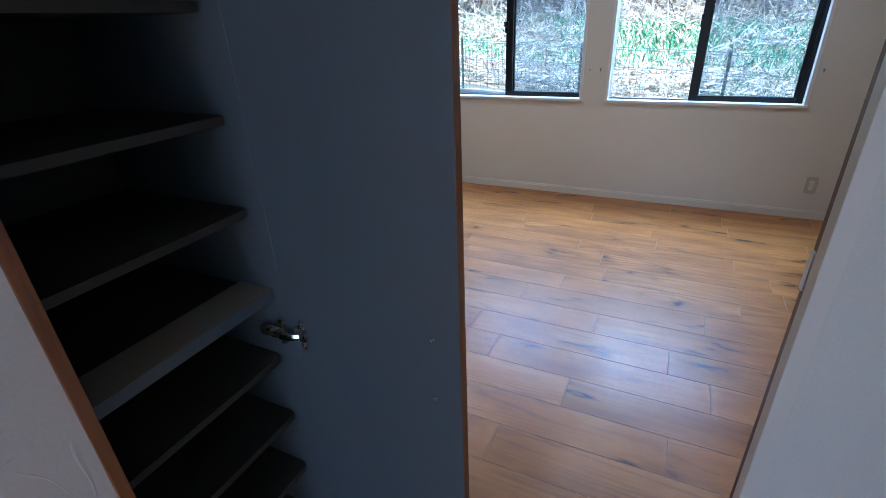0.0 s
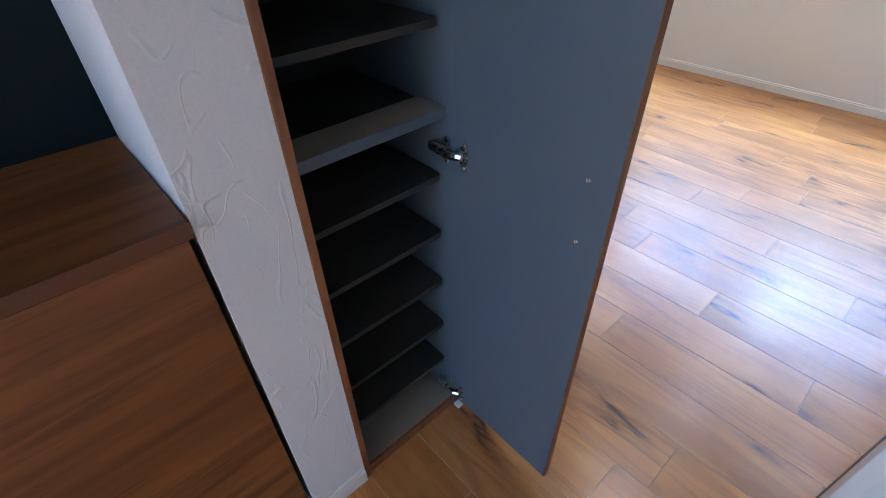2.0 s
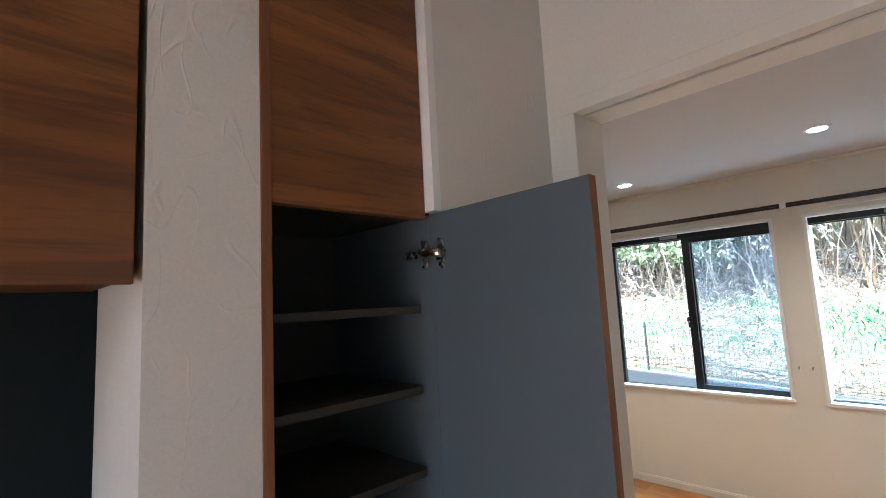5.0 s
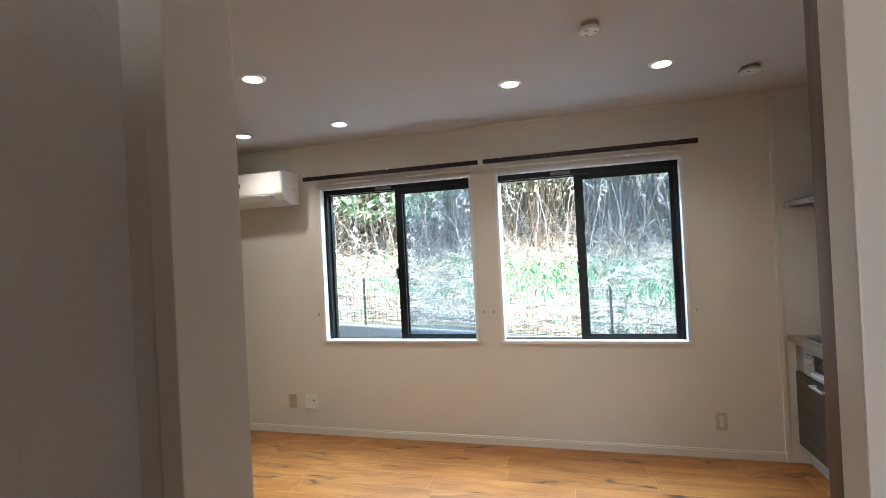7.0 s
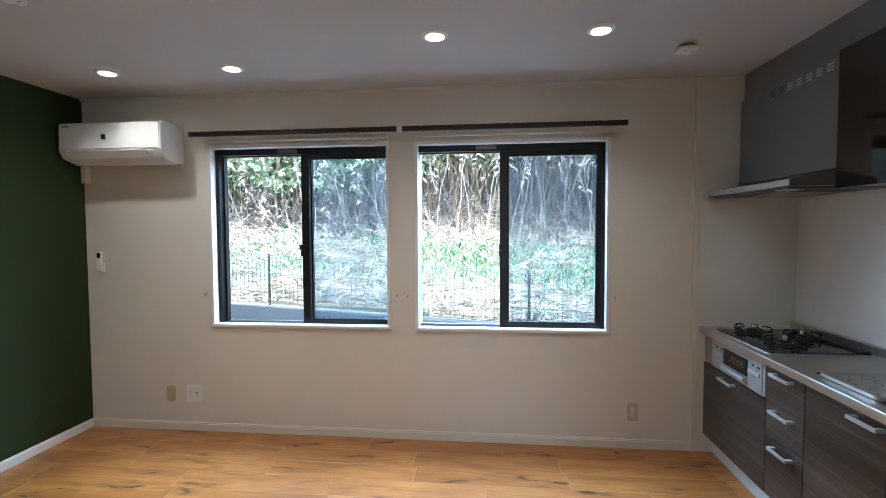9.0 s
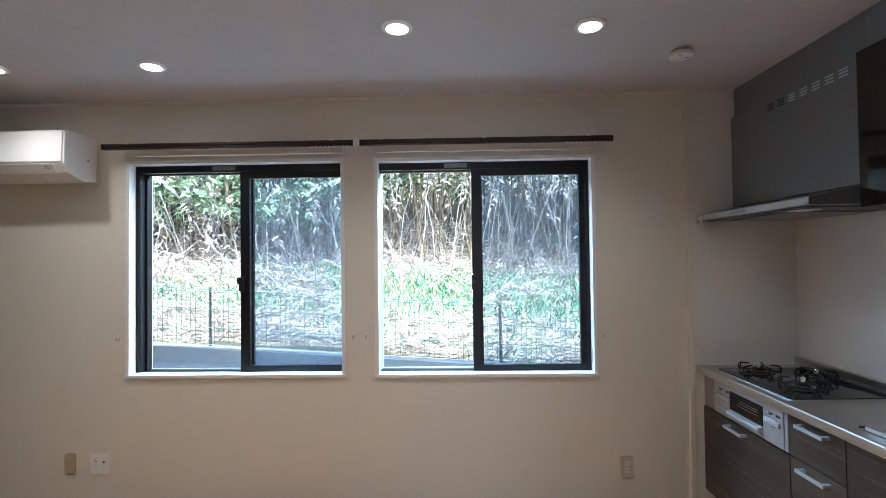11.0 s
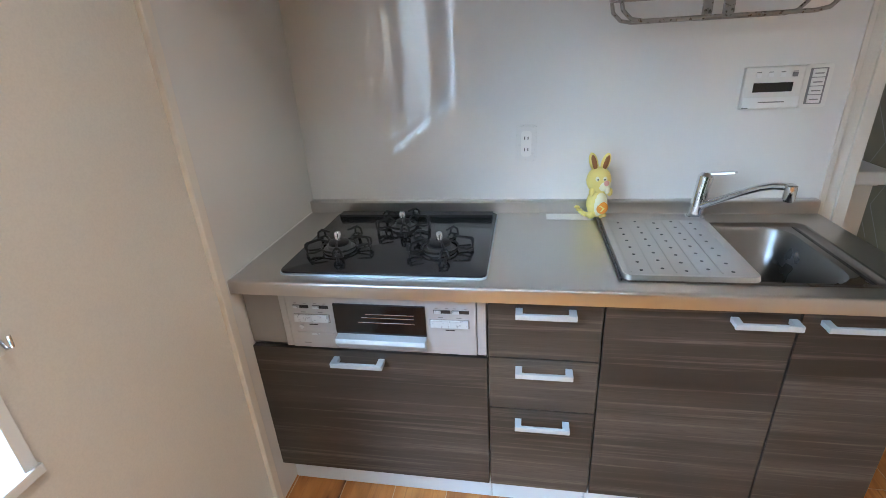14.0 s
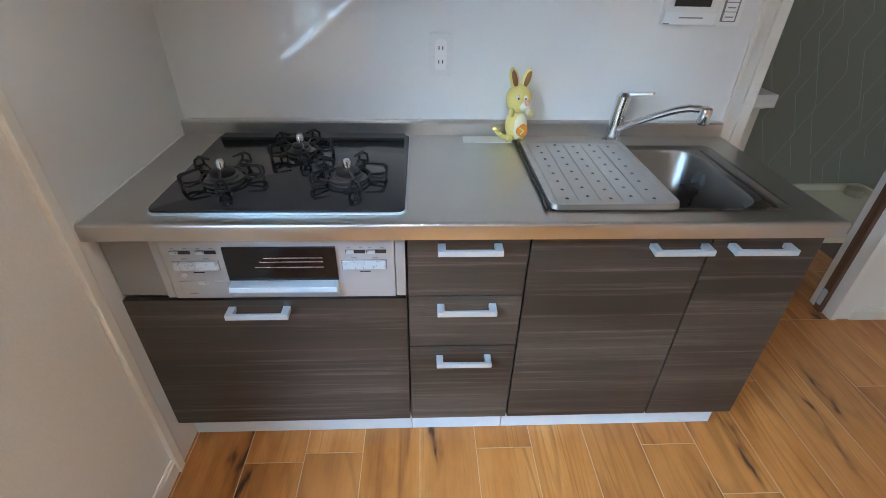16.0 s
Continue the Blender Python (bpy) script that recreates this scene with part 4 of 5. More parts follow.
pts = [S0, S0 + Vector((-0.035, -0.034, 0.030)), S0 + Vector((-0.080, -0.077, 0.068)), S0 + Vector((-0.115, -0.110, 0.094)), S0 + Vector((-0.137, -0.132, 0.105)), S0 + Vector((-0.155, -0.149, 0.108)), S0 + Vector((-0.166, -0.160, 0.105))]
part("spout", tube(pts, 0.0105, 14), M_CHROME, tap, smooth=True)
e = pts[-1]
part("spout_head", lathe([(0.010, 0.012), (0.0155, 0.008), (0.0155, -0.03), (0.0125, -0.036)], (e.x, e.y, e.z), 18), M_CHROME, tap, smooth=True)

# gas hob
hob = thing("gas_hob", "black glass three-burner gas hob set in the worktop", "gas hob", at=(1.745, 4.555, TOP))
part("glass_top", slab(rounded(1.498, 1.985, 4.272, 4.842, 0.018), TOP + 0.001, TOP + 0.011), M_HOB, hob, bevel=0.003, smooth=True)
part("edge_trim", slab(rounded(1.495, 1.988, 4.269, 4.845, 0.02), TOP + 0.0005, TOP + 0.006), M_HANDLE, hob, "thin silver edge", 0.001)
b = bmesh.new()
for y0, y1 in ((4.285, 4.552), (4.560, 4.83)):
    bx(1.935, 1.978, y0, y1, TOP + 0.009, TOP + 0.019, b)
part("vent_cover", b, M_IRON, hob, bevel=0.003)
ZB = TOP + 0.011
for cx, cy, r in ((1.652, 4.722, 0.036), (1.657, 4.418, 0.036), (1.833, 4.570, 0.027)):
    bn = part("burner", lathe([(r + 0.012, 0), (r + 0.012, 0.006), (r, 0.010), (r, 0.018), (r * 0.86, 0.02)], (cx, cy, ZB), 28), M_BURNER, hob, "silver burner ring", smooth=True)
    part("burner_cap", lathe([(r * 0.86, 0.019), (r * 0.84, 0.027), (r * 0.55, 0.031), (r * 0.2, 0.031)], (cx, cy, ZB), 28), M_IRON, bn, "black burner cap", smooth=True)
    part("sensor", lathe([(0.010, 0.030), (0.010, 0.052), (0.007, 0.056)], (cx, cy, ZB), 14), M_CHROME, bn, "chrome heat sensor", smooth=True)
    g = bmesh.new()
    big = r + 0.060
    c = Vector((cx, cy, ZB))
    for k in range(5):
        a = radians(72 * k + 54)
        d = Vector((math.cos(a), math.sin(a), 0))
        s = Vector((-d.y, d.x, 0))
        up = Vector((0, 0, 1))
        # an upright bow: out along the glass, up, and back in to a raised finger
        for side in (-1, 1):
            tube([c + d * (r + 0.018) + s * side * 0.004 + up * 0.013, c + d * (big - 0.014) + s * side * 0.013 + up * 0.012, c + d * big + s * side * 0.013 + up * 0.016, c + d * big + s * side * 0.010 + up * 0.034, c + d * (big - 0.006) + s * side * 0.004 + up * 0.040], 0.0034, 6, g)
        tube([c + d * (big - 0.004) + up * 0.040, c + d * (r + 0.034) + up * 0.043, c + d * (r + 0.012) + up * 0.045], [0.0048, 0.0042, 0.0030], 6, g)
        tube([c + d * big + s * 0.013 + up * 0.016, c + d * big - s * 0.013 + up * 0.016], 0.0034, 6, g)
        tube([c + d * big + up * 0.016, c + d * big + up * 0.0005], 0.0045, 6, g)
    for k in range(24):
        a0, a1 = radians(15 * k), radians(15 * (k + 1))
        tube([(cx + (r + 0.018) * math.cos(a0), cy + (r + 0.018) * math.sin(a0), ZB + 0.013), (cx + (r + 0.018) * math.cos(a1), cy + (r + 0.018) * math.sin(a1), ZB + 0.013)], 0.0032, 5, g)
    part("pan_support", g, M_IRON, hob, "black cast pan support")

# grill front of the hob
gr = thing("grill_front", "silver gas grill front with a dark window and buttons", "gas grill", at=(XF, 4.565, 0.627))


def on_front(nm, y0, y1, z0, z1, d0, d1, m, parent, label="", bev=0.0):
    return part(nm, bx(XF - d1, XF - d0, y0, y1, z0, z1), m, parent, label, bevel=bev)


on_front("panel", 4.299, 4.832, 0.627, 0.805, -0.02, 0.006, M_GRILL, gr, "", 0.003)
on_front("side_strip", 4.274, 4.297, 0.627, 0.805, -0.02, 0.003, M_GRILL, gr, "", 0.002)
on_front("side_strip", 4.834, 4.853, 0.627, 0.805, -0.02, 0.003, M_GRILL, gr, "", 0.002)
gd = on_front("grill_door", 4.434, 4.692, 0.683, 0.777, 0.005, 0.011, M_LCD, gr, "black glass grill window", 0.002)
# bright lines reflected in the grill glass, modelled as thin chrome bars
for k, z in enumerate((0.748, 0.737, 0.722)):
    part("rack_bar", tube([(XF - 0.0112, 4.465, z), (XF - 0.0112, 4.60 + 0.012 * k, z)], 0.0012, 6), M_CHROME, gd)
part("pull_bar", sweep([(XF - 0.006, 0.680), (XF - 0.030, 0.676), (XF - 0.034, 0.664), (XF - 0.022, 0.648), (XF - 0.012, 0.636), (XF - 0.005, 0.634)], 4.436, 4.690, "y"), M_HANDLE, gr, "pale silver grill pull", 0.0015)
for y0 in (4.707, 4.765, 4.317, 4.366):
    sl = on_front("slider_slot", y0, y0 + 0.046, 0.757, 0.767, 0.004, 0.0072, M_DARK, gr, "", 0.0008)
    on_front("slider", y0 + 0.026, y0 + 0.044, 0.758, 0.766, 0.006, 0.011, M_BUTTON, sl, "", 0.001)
    for k in (0.006, 0.034):
        on_front("print", y0 + k, y0 + k + 0.008, 0.7715, 0.7735, 0.005, 0.0066, M_GREYMARK, gr)
for y0 in (4.706, 4.317):
    on_front("button_well", y0, y0 + 0.107, 0.712, 0.739, 0.004, 0.0068, M_GREYMARK, gr, "", 0.001)
    for k in range(2):
        part("button", sweep([(XF - 0.005, 0.714), (XF - 0.016, 0.717), (XF - 0.011, 0.737), (XF - 0.005, 0.737)], y0 + 0.003 + k * 0.051, y0 + 0.053 + k * 0.051, "y"), M_BUTTON, gr, "pale push button", 0.0012)
        on_front("print", y0 + 0.02 + k * 0.05, y0 + 0.034 + k * 0.05, 0.743, 0.7455, 0.005, 0.0066, M_GREYMARK, gr)
    on_front("print", y0 + 0.04, y0 + 0.065, 0.7035, 0.7065, 0.005, 0.0066, M_DARK, gr)
on_front("battery_lid", 4.70, 4.812, 0.636, 0.680, 0.004, 0.0085, M_GRILL, gr, "", 0.002)
on_front("lid_catch", 4.744, 4.768, 0.671, 0.677, 0.008, 0.0095, M_BUTTON, gr, "", 0.001)
on_front("print", 4.775, 4.795, 0.6435, 0.6455, 0.008, 0.0091, M_GREYMARK, gr)
part("key_dial", lathe([(0.007, 0), (0.006, 0.004)], (XF - 0.0095, 4.795, 0.697), 12, None, "x"), M_BUTTON, gr)

# range hood and wall cabinets
hood = thing("range_hood", "grey painted range hood with a flat silver canopy", "range hood", at=(1.75, 4.54, 1.68))
part("casing", bx(1.680, XK - 0.01, 4.092, 4.967, 1.764, 2.285), M_HOOD, hood, bevel=0.002)
part("filler_board", bx(1.70, XK - 0.01, 4.092, 4.967, 2.288, CZ - 0.001), M_HOOD, hood, "grey board up to the ceiling", 0.002)
b = bmesh.new()
v = [b.verts.new(p) for p in ((1.475, 4.105, 1.684), (1.475, 4.967, 1.684), (XK - 0.012, 4.967, 1.684), (XK - 0.012, 4.105, 1.684),
                              (1.475, 4.105, 1.716), (1.475, 4.967, 1.716), (1.70, 4.967, 1.764), (1.70, 4.105, 1.764), (XK - 0.012, 4.967, 1.764), (XK - 0.012, 4.105, 1.764))]
for f in ((0, 3, 2, 1), (0, 1, 5, 4), (4, 5, 6, 7), (7, 6, 8, 9), (3, 9, 8, 2), (0, 4, 7, 9, 3), (1, 2, 8, 6, 5)):
    b.faces.new([v[i] for i in f])
part("canopy", b, M_HOOD, hood, bevel=0.002)
part("front_strip", bx(1.4715, 1.4745, 4.105, 4.967, 1.686, 1.715), M_GRILL, hood, "silver front strip", 0.001)
part("filter", bx(1.50, 1.98, 4.16, 4.92, 1.677, 1.6835), M_HOODDARK, hood, "dark underside", 0.002)
part("baffle_plate", bx(1.56, 1.90, 4.30, 4.78, 1.668, 1.6765), M_HOOD, hood, "", 0.003)
part("lamp_cover", bx(1.52, 1.60, 4.20, 4.30, 1.672, 1.6765), M_PLASTIC, hood, "", 0.002)
for k in range(5):
    part("button", bx(1.4695, 1.472, 4.62 - k * 0.026, 4.632 - k * 0.026, 1.695, 1.706), M_GREYMARK, hood)
for k in range(7):
    for z in range(3):
        part("vent_slot", bx(1.6785, 1.681, 4.15 + k * 0.075, 4.195 + k * 0.075, 2.222 + z * 0.014, 2.229 + z * 0.014), M_DARK if k > 4 else M_HANDLE, hood)
clip = thing("hood_hook", "two chrome suction hooks on the hood edge", "hook", at=(1.455, 4.94, 1.66))
for k in range(2):
    part("clip", lathe([(0.018, 0), (0.02, 0.004), (0.012, 0.014)], (1.457, 4.945 - k * 0.05, 1.686), 16, None, "x"), M_CHROME, clip, smooth=True)
part("clip_bar", bx(1.460, 1.472, 4.885, 4.966, 1.692, 1.704), M_HANDLE, clip, bevel=0.002)

for y0, y1, lab in ((3.668, 4.089, "dark glossy wood-grain wall cabinet beside the hood"), (3.246, 3.666, "dark glossy wood-grain wall cabinet above the rack")):
    wc = thing("wall_cabinet", lab, "kitchen cabinet", "kitchen wall cabinets", (1.86, (y0 + y1) / 2, 1.675))
    part("body", bx(1.681, XK - 0.01, y0 + 0.001, y1 - 0.001, 1.675, 2.285), M_CARCASS, wc)
    part("door", bx(1.660, 1.680, y0 + 0.0015, y1 - 0.0015, 1.668, 2.285), M_UPPER, wc, bevel=0.0015)
    part("filler_board", bx(1.70, XK - 0.01, y0, y1, 2.287, CZ - 0.001), M_HOOD, wc, "grey board up to the ceiling")

# hanging dish rack
rk = thing("dish_rack", "stainless wire dish rack hanging below the wall cabinet", "dish rack", at=(1.86, 3.70, 1.43))
RX0, RX1, RY0, RY1 = 1.838, 1.990, 3.430, 3.946
for x in (RX0, RX1):
    part("hoop", tube([(x, RY1, 1.675), (x, RY1, 1.50), (x, RY1 - 0.008, 1.462), (x, RY1 - 0.03, 1.440), (x, RY1 - 0.06, 1.434), (x, RY0 + 0.06, 1.434), (x, RY0 + 0.03, 1.440), (x, RY0 + 0.008, 1.462), (x, RY0, 1.50), (x, RY0, 1.675)], 0.0055, 10), M_RACK, rk, smooth=True)
    part("side_rod", tube([(x, RY1, 1.492), (x, RY0, 1.492)], 0.0045, 8), M_RACK, rk, smooth=True)
for y in (RY0, RY1):
    part("cross_rod", tube([(RX0, y, 1.492), (RX1, y, 1.492)], 0.005, 8), M_RACK, rk, smooth=True)
for k in range(9):
    y = RY0 + 0.06 + k * (RY1 - RY0 - 0.12) / 8
    part("cross_rod", tube([(RX0, y, 1.436), (RX1, y, 1.436)], 0.003, 6), M_RACK, rk, smooth=True)
for x in (RX0 - 0.008, RX1 - 0.004):
    part("clip", bx(x, x + 0.012, 3.675, 3.700, 1.428, 1.498), M_RACK, rk, "satin joining clip", 0.002)

# figure of a rabbit on a paper card
card = solo("paper_card", slab(rounded(1.945, 1.998, 3.955, 4.105, 0.003), TOP + 0.001, TOP + 0.0025), M_PAPER, "small white printed paper card on the worktop", "card")


def ball(bm, c, r, mat_index, n=14, turn=None):
    m = Matrix.Translation(c) @ (turn or Matrix()) @ Matrix.Diagonal((*r, 1))
    got = bmesh.ops.create_uvsphere(bm, u_segments=n, v_segments=max(6, n // 2 + 2), radius=1, matrix=m)
    for f in {f for v in got["verts"] for f in v.link_faces}:
        f.material_index = mat_index


b = bmesh.new()
px, py, pz = 1.968, 3.945, TOP + 0.003
ball(b, (px, py, pz + 0.043), (0.027, 0.029, 0.043), 0)
ball(b, (px - 0.010, py - 0.006, pz + 0.042), (0.022, 0.022, 0.036), 1)
ball(b, (px, py - 0.001, pz + 0.110), (0.030, 0.034, 0.038), 0, 16)
ball(b, (px - 0.014, py - 0.012, pz + 0.100), (0.018, 0.020, 0.018), 1)
ball(b, (px - 0.031, py - 0.018, pz + 0.108), (0.007, 0.007, 0.008), 4, 10)
for sgn, ln in ((1, 0.030), (-1, 0.028)):
    tilt = Matrix.Rotation(radians(-16 * sgn), 4, "X")
    ball(b, (px, py + sgn * 0.016, pz + 0.160), (0.008, 0.012, ln * 0.95), 0, 12, tilt)
    ball(b, (px - 0.006, py + sgn * 0.016 - 0.001, pz + 0.160), (0.004, 0.007, ln * 0.76), 3, 12, tilt)
    ball(b, (px - 0.018, py + sgn * 0.024 - 0.006, pz + 0.080), (0.011, 0.008, 0.012), 0, 10)
    ball(b, (px - 0.012, py + sgn * 0.016, pz + 0.010), (0.018, 0.012, 0.010), 0, 10)
    ball(b, (px - 0.0265, py + sgn * 0.010 - 0.004, pz + 0.119), (0.004, 0.006, 0.007), 1, 8)
    ball(b, (px - 0.0302, py + sgn * 0.009 - 0.004, pz + 0.118), (0.0015, 0.002, 0.0025), 5, 8)
ball(b, (px - 0.024, py - 0.022, pz + 0.088), (0.009, 0.008, 0.012), 1, 10)
ball(b, (px - 0.028, py - 0.012, pz + 0.036), (0.006, 0.016, 0.018), 2, 12)
bmesh.ops.create_cube(b, size=1, matrix=pose(px - 0.0345, py - 0.010, pz + 0.040, 35) @ Matrix.Diagonal((0.002, 0.014, 0.003, 1)))
bmesh.ops.create_cube(b, size=1, matrix=pose(px - 0.0345, py - 0.012, pz + 0.032, -50) @ Matrix.Diagonal((0.002, 0.014, 0.003, 1)))
for i in range(6):
    ball(b, (px - 0.004, py + 0.024 + i * 0.006, pz + 0.009 + i * i * 0.0009), (0.007, 0.008, 0.008 - i * 0.0006), 0, 8)
bmesh.ops.scale(b, verts=b.verts[:], vec=(1.1, 1.15, 1.15), space=Matrix.Translation((-px, -py, -pz)))
solo("rabbit_figure", b, [M_YELLOW, M_CREAM, M_ORANGE, M_BROWN, M_PINK, M_DARK], "small yellow rabbit figure standing on the worktop", "figurine", smooth=True)

# ---- washroom, seen through its doorway ----
vs = thing("washstand", "pale washstand with a white basin top", "washstand", at=(2.62, 3.40, FZ))
part("body", bx(2.37, 2.80, 2.895, 3.85, FZ, 0.838), M_TRIM, vs, bevel=0.003)
part("basin_top", bx(2.34, 2.86, 2.862, 3.87, 0.846, 0.898), M_WHITE, vs, "white basin top", 0.006)
part("apron", bx(2.36, 2.83, 2.885, 3.86, 0.838, 0.846), M_PLASTIC, vs, bevel=0.003)
pan = thing("washing_machine_pan", "cream plastic washing machine pan on the floor", "drip pan", at=(2.98, 1.9, FZ))
b = bmesh.new()
lp = []
for inset, z in ((0.0, FZ), (0.004, 0.065), (0.03, 0.065), (0.04, 0.03), (0.05, 0.026)):
    lp.append([b.verts.new((x, y, z)) for x, y in rounded(2.66 + inset, 3.318 - inset, 1.30 + inset, 2.66 - inset, 0.05)])
for p, q in zip(lp, lp[1:]):
    skin(b, p, q)
b.faces.new(lp[-1])
b.faces.new(lp[0][::-1])
part("tray", b, plain("pan_plastic", (0.66, 0.60, 0.42), 0.4, var=0.05), pan, smooth=True)
for cx in (2.75, 3.22):
    for cy in (1.42, 2.52):
        part("foot_pad", lathe([(0.05, 0.026), (0.05, 0.07), (0.035, 0.074)], (cx, cy, 0), 16), M_BEIGE, pan, smooth=True)
tb = thing("towel_bar", "dark towel bar with two brackets on the grey wall", "towel bar", at=(3.30, 2.0, 1.28))
part("bar", tube([(3.25, 1.72, 1.32), (3.25, 2.28, 1.32)], 0.008, 10), M_DARK, tb, smooth=True)
for y in (1.74, 2.26):
    part("bracket", bx(3.245, 3.32, y - 0.012, y + 0.012, 1.305, 1.335), M_DARK, tb, bevel=0.003)
M_LINE = plain("pale_line", (0.40, 0.39, 0.34), 0.6)
b = bmesh.new()
random.seed(11)
for i in range(26):
    y0 = 0.7 + i * 0.095
    z = random.uniform(0.0, 0.3)
    d = 1
    while z < 2.4:
        ln = random.uniform(0.14, 0.36)
        y1, z1 = y0 + d * ln * 0.42, z + ln
        c = (Vector((3.3185, y1, z1)) - Vector((3.3185, y0, z))).normalized() * 0.0018
        q = [b.verts.new(p) for p in ((3.3185, y0 - c.z, z + c.y), (3.3185, y0 + c.z, z - c.y), (3.3185, y1 + c.z, z1 - c.y), (3.3185, y1 - c.z, z1 + c.y))]
        b.faces.new(q)
        y0, z, d = y1, z1, -d
solo("wall_print_lines", b, M_LINE, "fine pale crossing lines printed on the grey wallpaper", "wallpaper", kind="structure")

# ---- shoe cabinet in the hall ----
CY0, CY1, CB, CT = 1.180, 1.537, 0.05, 1.784
cab = thing("shoe_cabinet", "tall narrow shoe cabinet with an open slate-grey door", "shoe cabinet", at=(-0.69, 1.33, FZ))
XI = -0.86
part("side_panel", bx(XI, XC - 0.002, CY1 - 0.016, CY1, FZ, CT), M_SLATE, cab, bevel=0.001)
part("side_panel", bx(XI, XC - 0.002, CY0, CY0 + 0.016, FZ, CT), M_SLATE, cab, bevel=0.001)
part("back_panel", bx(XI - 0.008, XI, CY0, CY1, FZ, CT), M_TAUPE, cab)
part("bottom_board", bx(XI, XC - 0.012, CY0 + 0.016, CY1 - 0.016, CB - 0.02, CB), M_PALE, cab, "pale bottom board")
part("plinth", bx(XC - 0.02, XC - 0.004, CY0 + 0.016, CY1 - 0.016, FZ, CB - 0.002), M_EDGE, cab, "wood plinth strip")
part("top_board", bx(XI, XC - 0.004, CY0 + 0.016, CY1 - 0.016, CT, CT + 0.018), M_TAUPE, cab)
part("edge_band", bx(XC - 0.004, XC + 0.004, CY0 - 0.001, CY0 + 0.015, FZ, 2.40), M_EDGE, cab, "orange-brown wood edge", 0.001)
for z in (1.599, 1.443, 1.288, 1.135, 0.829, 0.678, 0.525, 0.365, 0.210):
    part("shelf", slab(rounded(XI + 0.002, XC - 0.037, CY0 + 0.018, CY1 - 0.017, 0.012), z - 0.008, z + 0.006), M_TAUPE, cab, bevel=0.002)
# fixed shelf in two colours: lit front strip pale, shaded rear near-black
part("fixed_shelf", bx(XC - 0.105, XC - 0.0275, CY0 + 0.016, CY1 - 0.016, 0.963, 0.986), M_PALE, cab, "pale front strip of the fixed shelf, coloured as its lit part", 0.0015)
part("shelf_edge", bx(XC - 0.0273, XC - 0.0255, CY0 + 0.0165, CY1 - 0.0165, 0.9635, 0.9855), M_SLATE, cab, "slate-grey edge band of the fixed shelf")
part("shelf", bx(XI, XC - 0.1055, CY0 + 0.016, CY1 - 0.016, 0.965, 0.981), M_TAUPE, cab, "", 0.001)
DX0, DX1, DY = XC - 0.006, -0.149, 1.5215
door = part("door", bx(DX0, DX1, DY, DY + 0.018, CB + 0.012, CT + 0.002), M_SLATE, cab, "open slate-grey door", 0.001)
part("edge_strip", bx(DX1, DX1 + 0.0015, DY, DY + 0.018, CB + 0.012, CT + 0.002), M_EDGE, door, "orange-brown wood edge band")
part("outer_face", bx(DX0, DX1 + 0.001, DY + 0.0182, DY + 0.0195, CB + 0.012, CT + 0.002), M_WALNUT, door, "walnut outer face")
for z in (1.706, 0.900, 0.105):
    HX = XC + 0.030
    hinge = part("hinge", bx(HX - 0.004, HX + 0.005, DY - 0.0045, DY - 0.0003, z - 0.031, z + 0.031), M_HINGE, door, "nickel cup hinge", 0.0018)
    cup = lathe([(0.017, 0.0), (0.017, 0.003), (0.012, 0.004)], (HX - 0.006, DY - 0.0045, z), 16, None, "y")
    for dz in (-0.024, 0.024):
        lathe([(0.0045, -0.004), (0.004, 0.0), (0.002, 0.001)], (HX, DY - 0.0045, z + dz), 10, cup, "y")
    part("cup", cup, M_HINGE, hinge, smooth=True)
    arm = tube([(HX - 0.004, DY - 0.007, z), (HX - 0.022, DY - 0.016, z), (HX - 0.038, DY - 0.017, z)], [0.008, 0.009, 0.0075], 8)
    part("arm", arm, M_CHROME, hinge, "bright pivot arm", smooth=True)
    body = bx(HX - 0.088, HX - 0.034, DY - 0.0215, DY - 0.007, z - 0.0085, z + 0.0085)
    part("arm_body", body, M_HINGE, hinge, "", 0.003)
    plate_m = bx(HX - 0.052, HX - 0.041, DY - 0.0065, DY - 0.0025, z - 0.027, z + 0.027)
    for dz in (-0.021, 0.021):
        lathe([(0.0075, -0.003), (0.0075, 0.001), (0.004, 0.002)], (HX - 0.0465, DY - 0.0065, z + dz), 10, plate_m, "y")
    part("mounting_plate", plate_m, M_HINGE, hinge)
for z in (0.964, 0.844):
    part("screw", lathe([(0.0045, -0.002), (0.0035, -0.0035), (0.001, -0.0038)], (-0.197, DY + 0.002, z), 12, None, "y"), M_CHROME, door, smooth=True)
part("stopper", bx(-0.475, -0.455, DY - 0.022, DY - 0.004, 0.052, 0.064), M_WHITE, door, "white plastic stopper", 0.002)
up = thing("upper_cabinet", "red walnut cupboard door above the shoe cabinet", "cupboard", at=(-0.69, 1.33, CT))
part("door", bx(XC - 0.018, XC + 0.003, CY0 + 0.003, 1.504, CT - 0.010, CZ - 0.004), M_WALNUT, up, bevel=0.0015)
part("side_panel", bx(XI, XC - 0.02, 1.488, 1.504, CT + 0.02, CZ - 0.004), M_SLATE, up)
structure("trim_return", bx(-0.515, XB + 0.001, 1.506, 1.525, CT + 0.004, CZ - 0.002), M_WHITE, "white return strip beside the cupboard")

# sideboard with its niche
sb = thing("sideboard", "red walnut sideboard with a thick top in the hall niche", "sideboard", at=(-0.69, 0.4, FZ))
part("top", bx(-0.845, -0.486, -0.345, 1.028, 0.955, 0.981), M_WALNUT, sb, bevel=0.002)
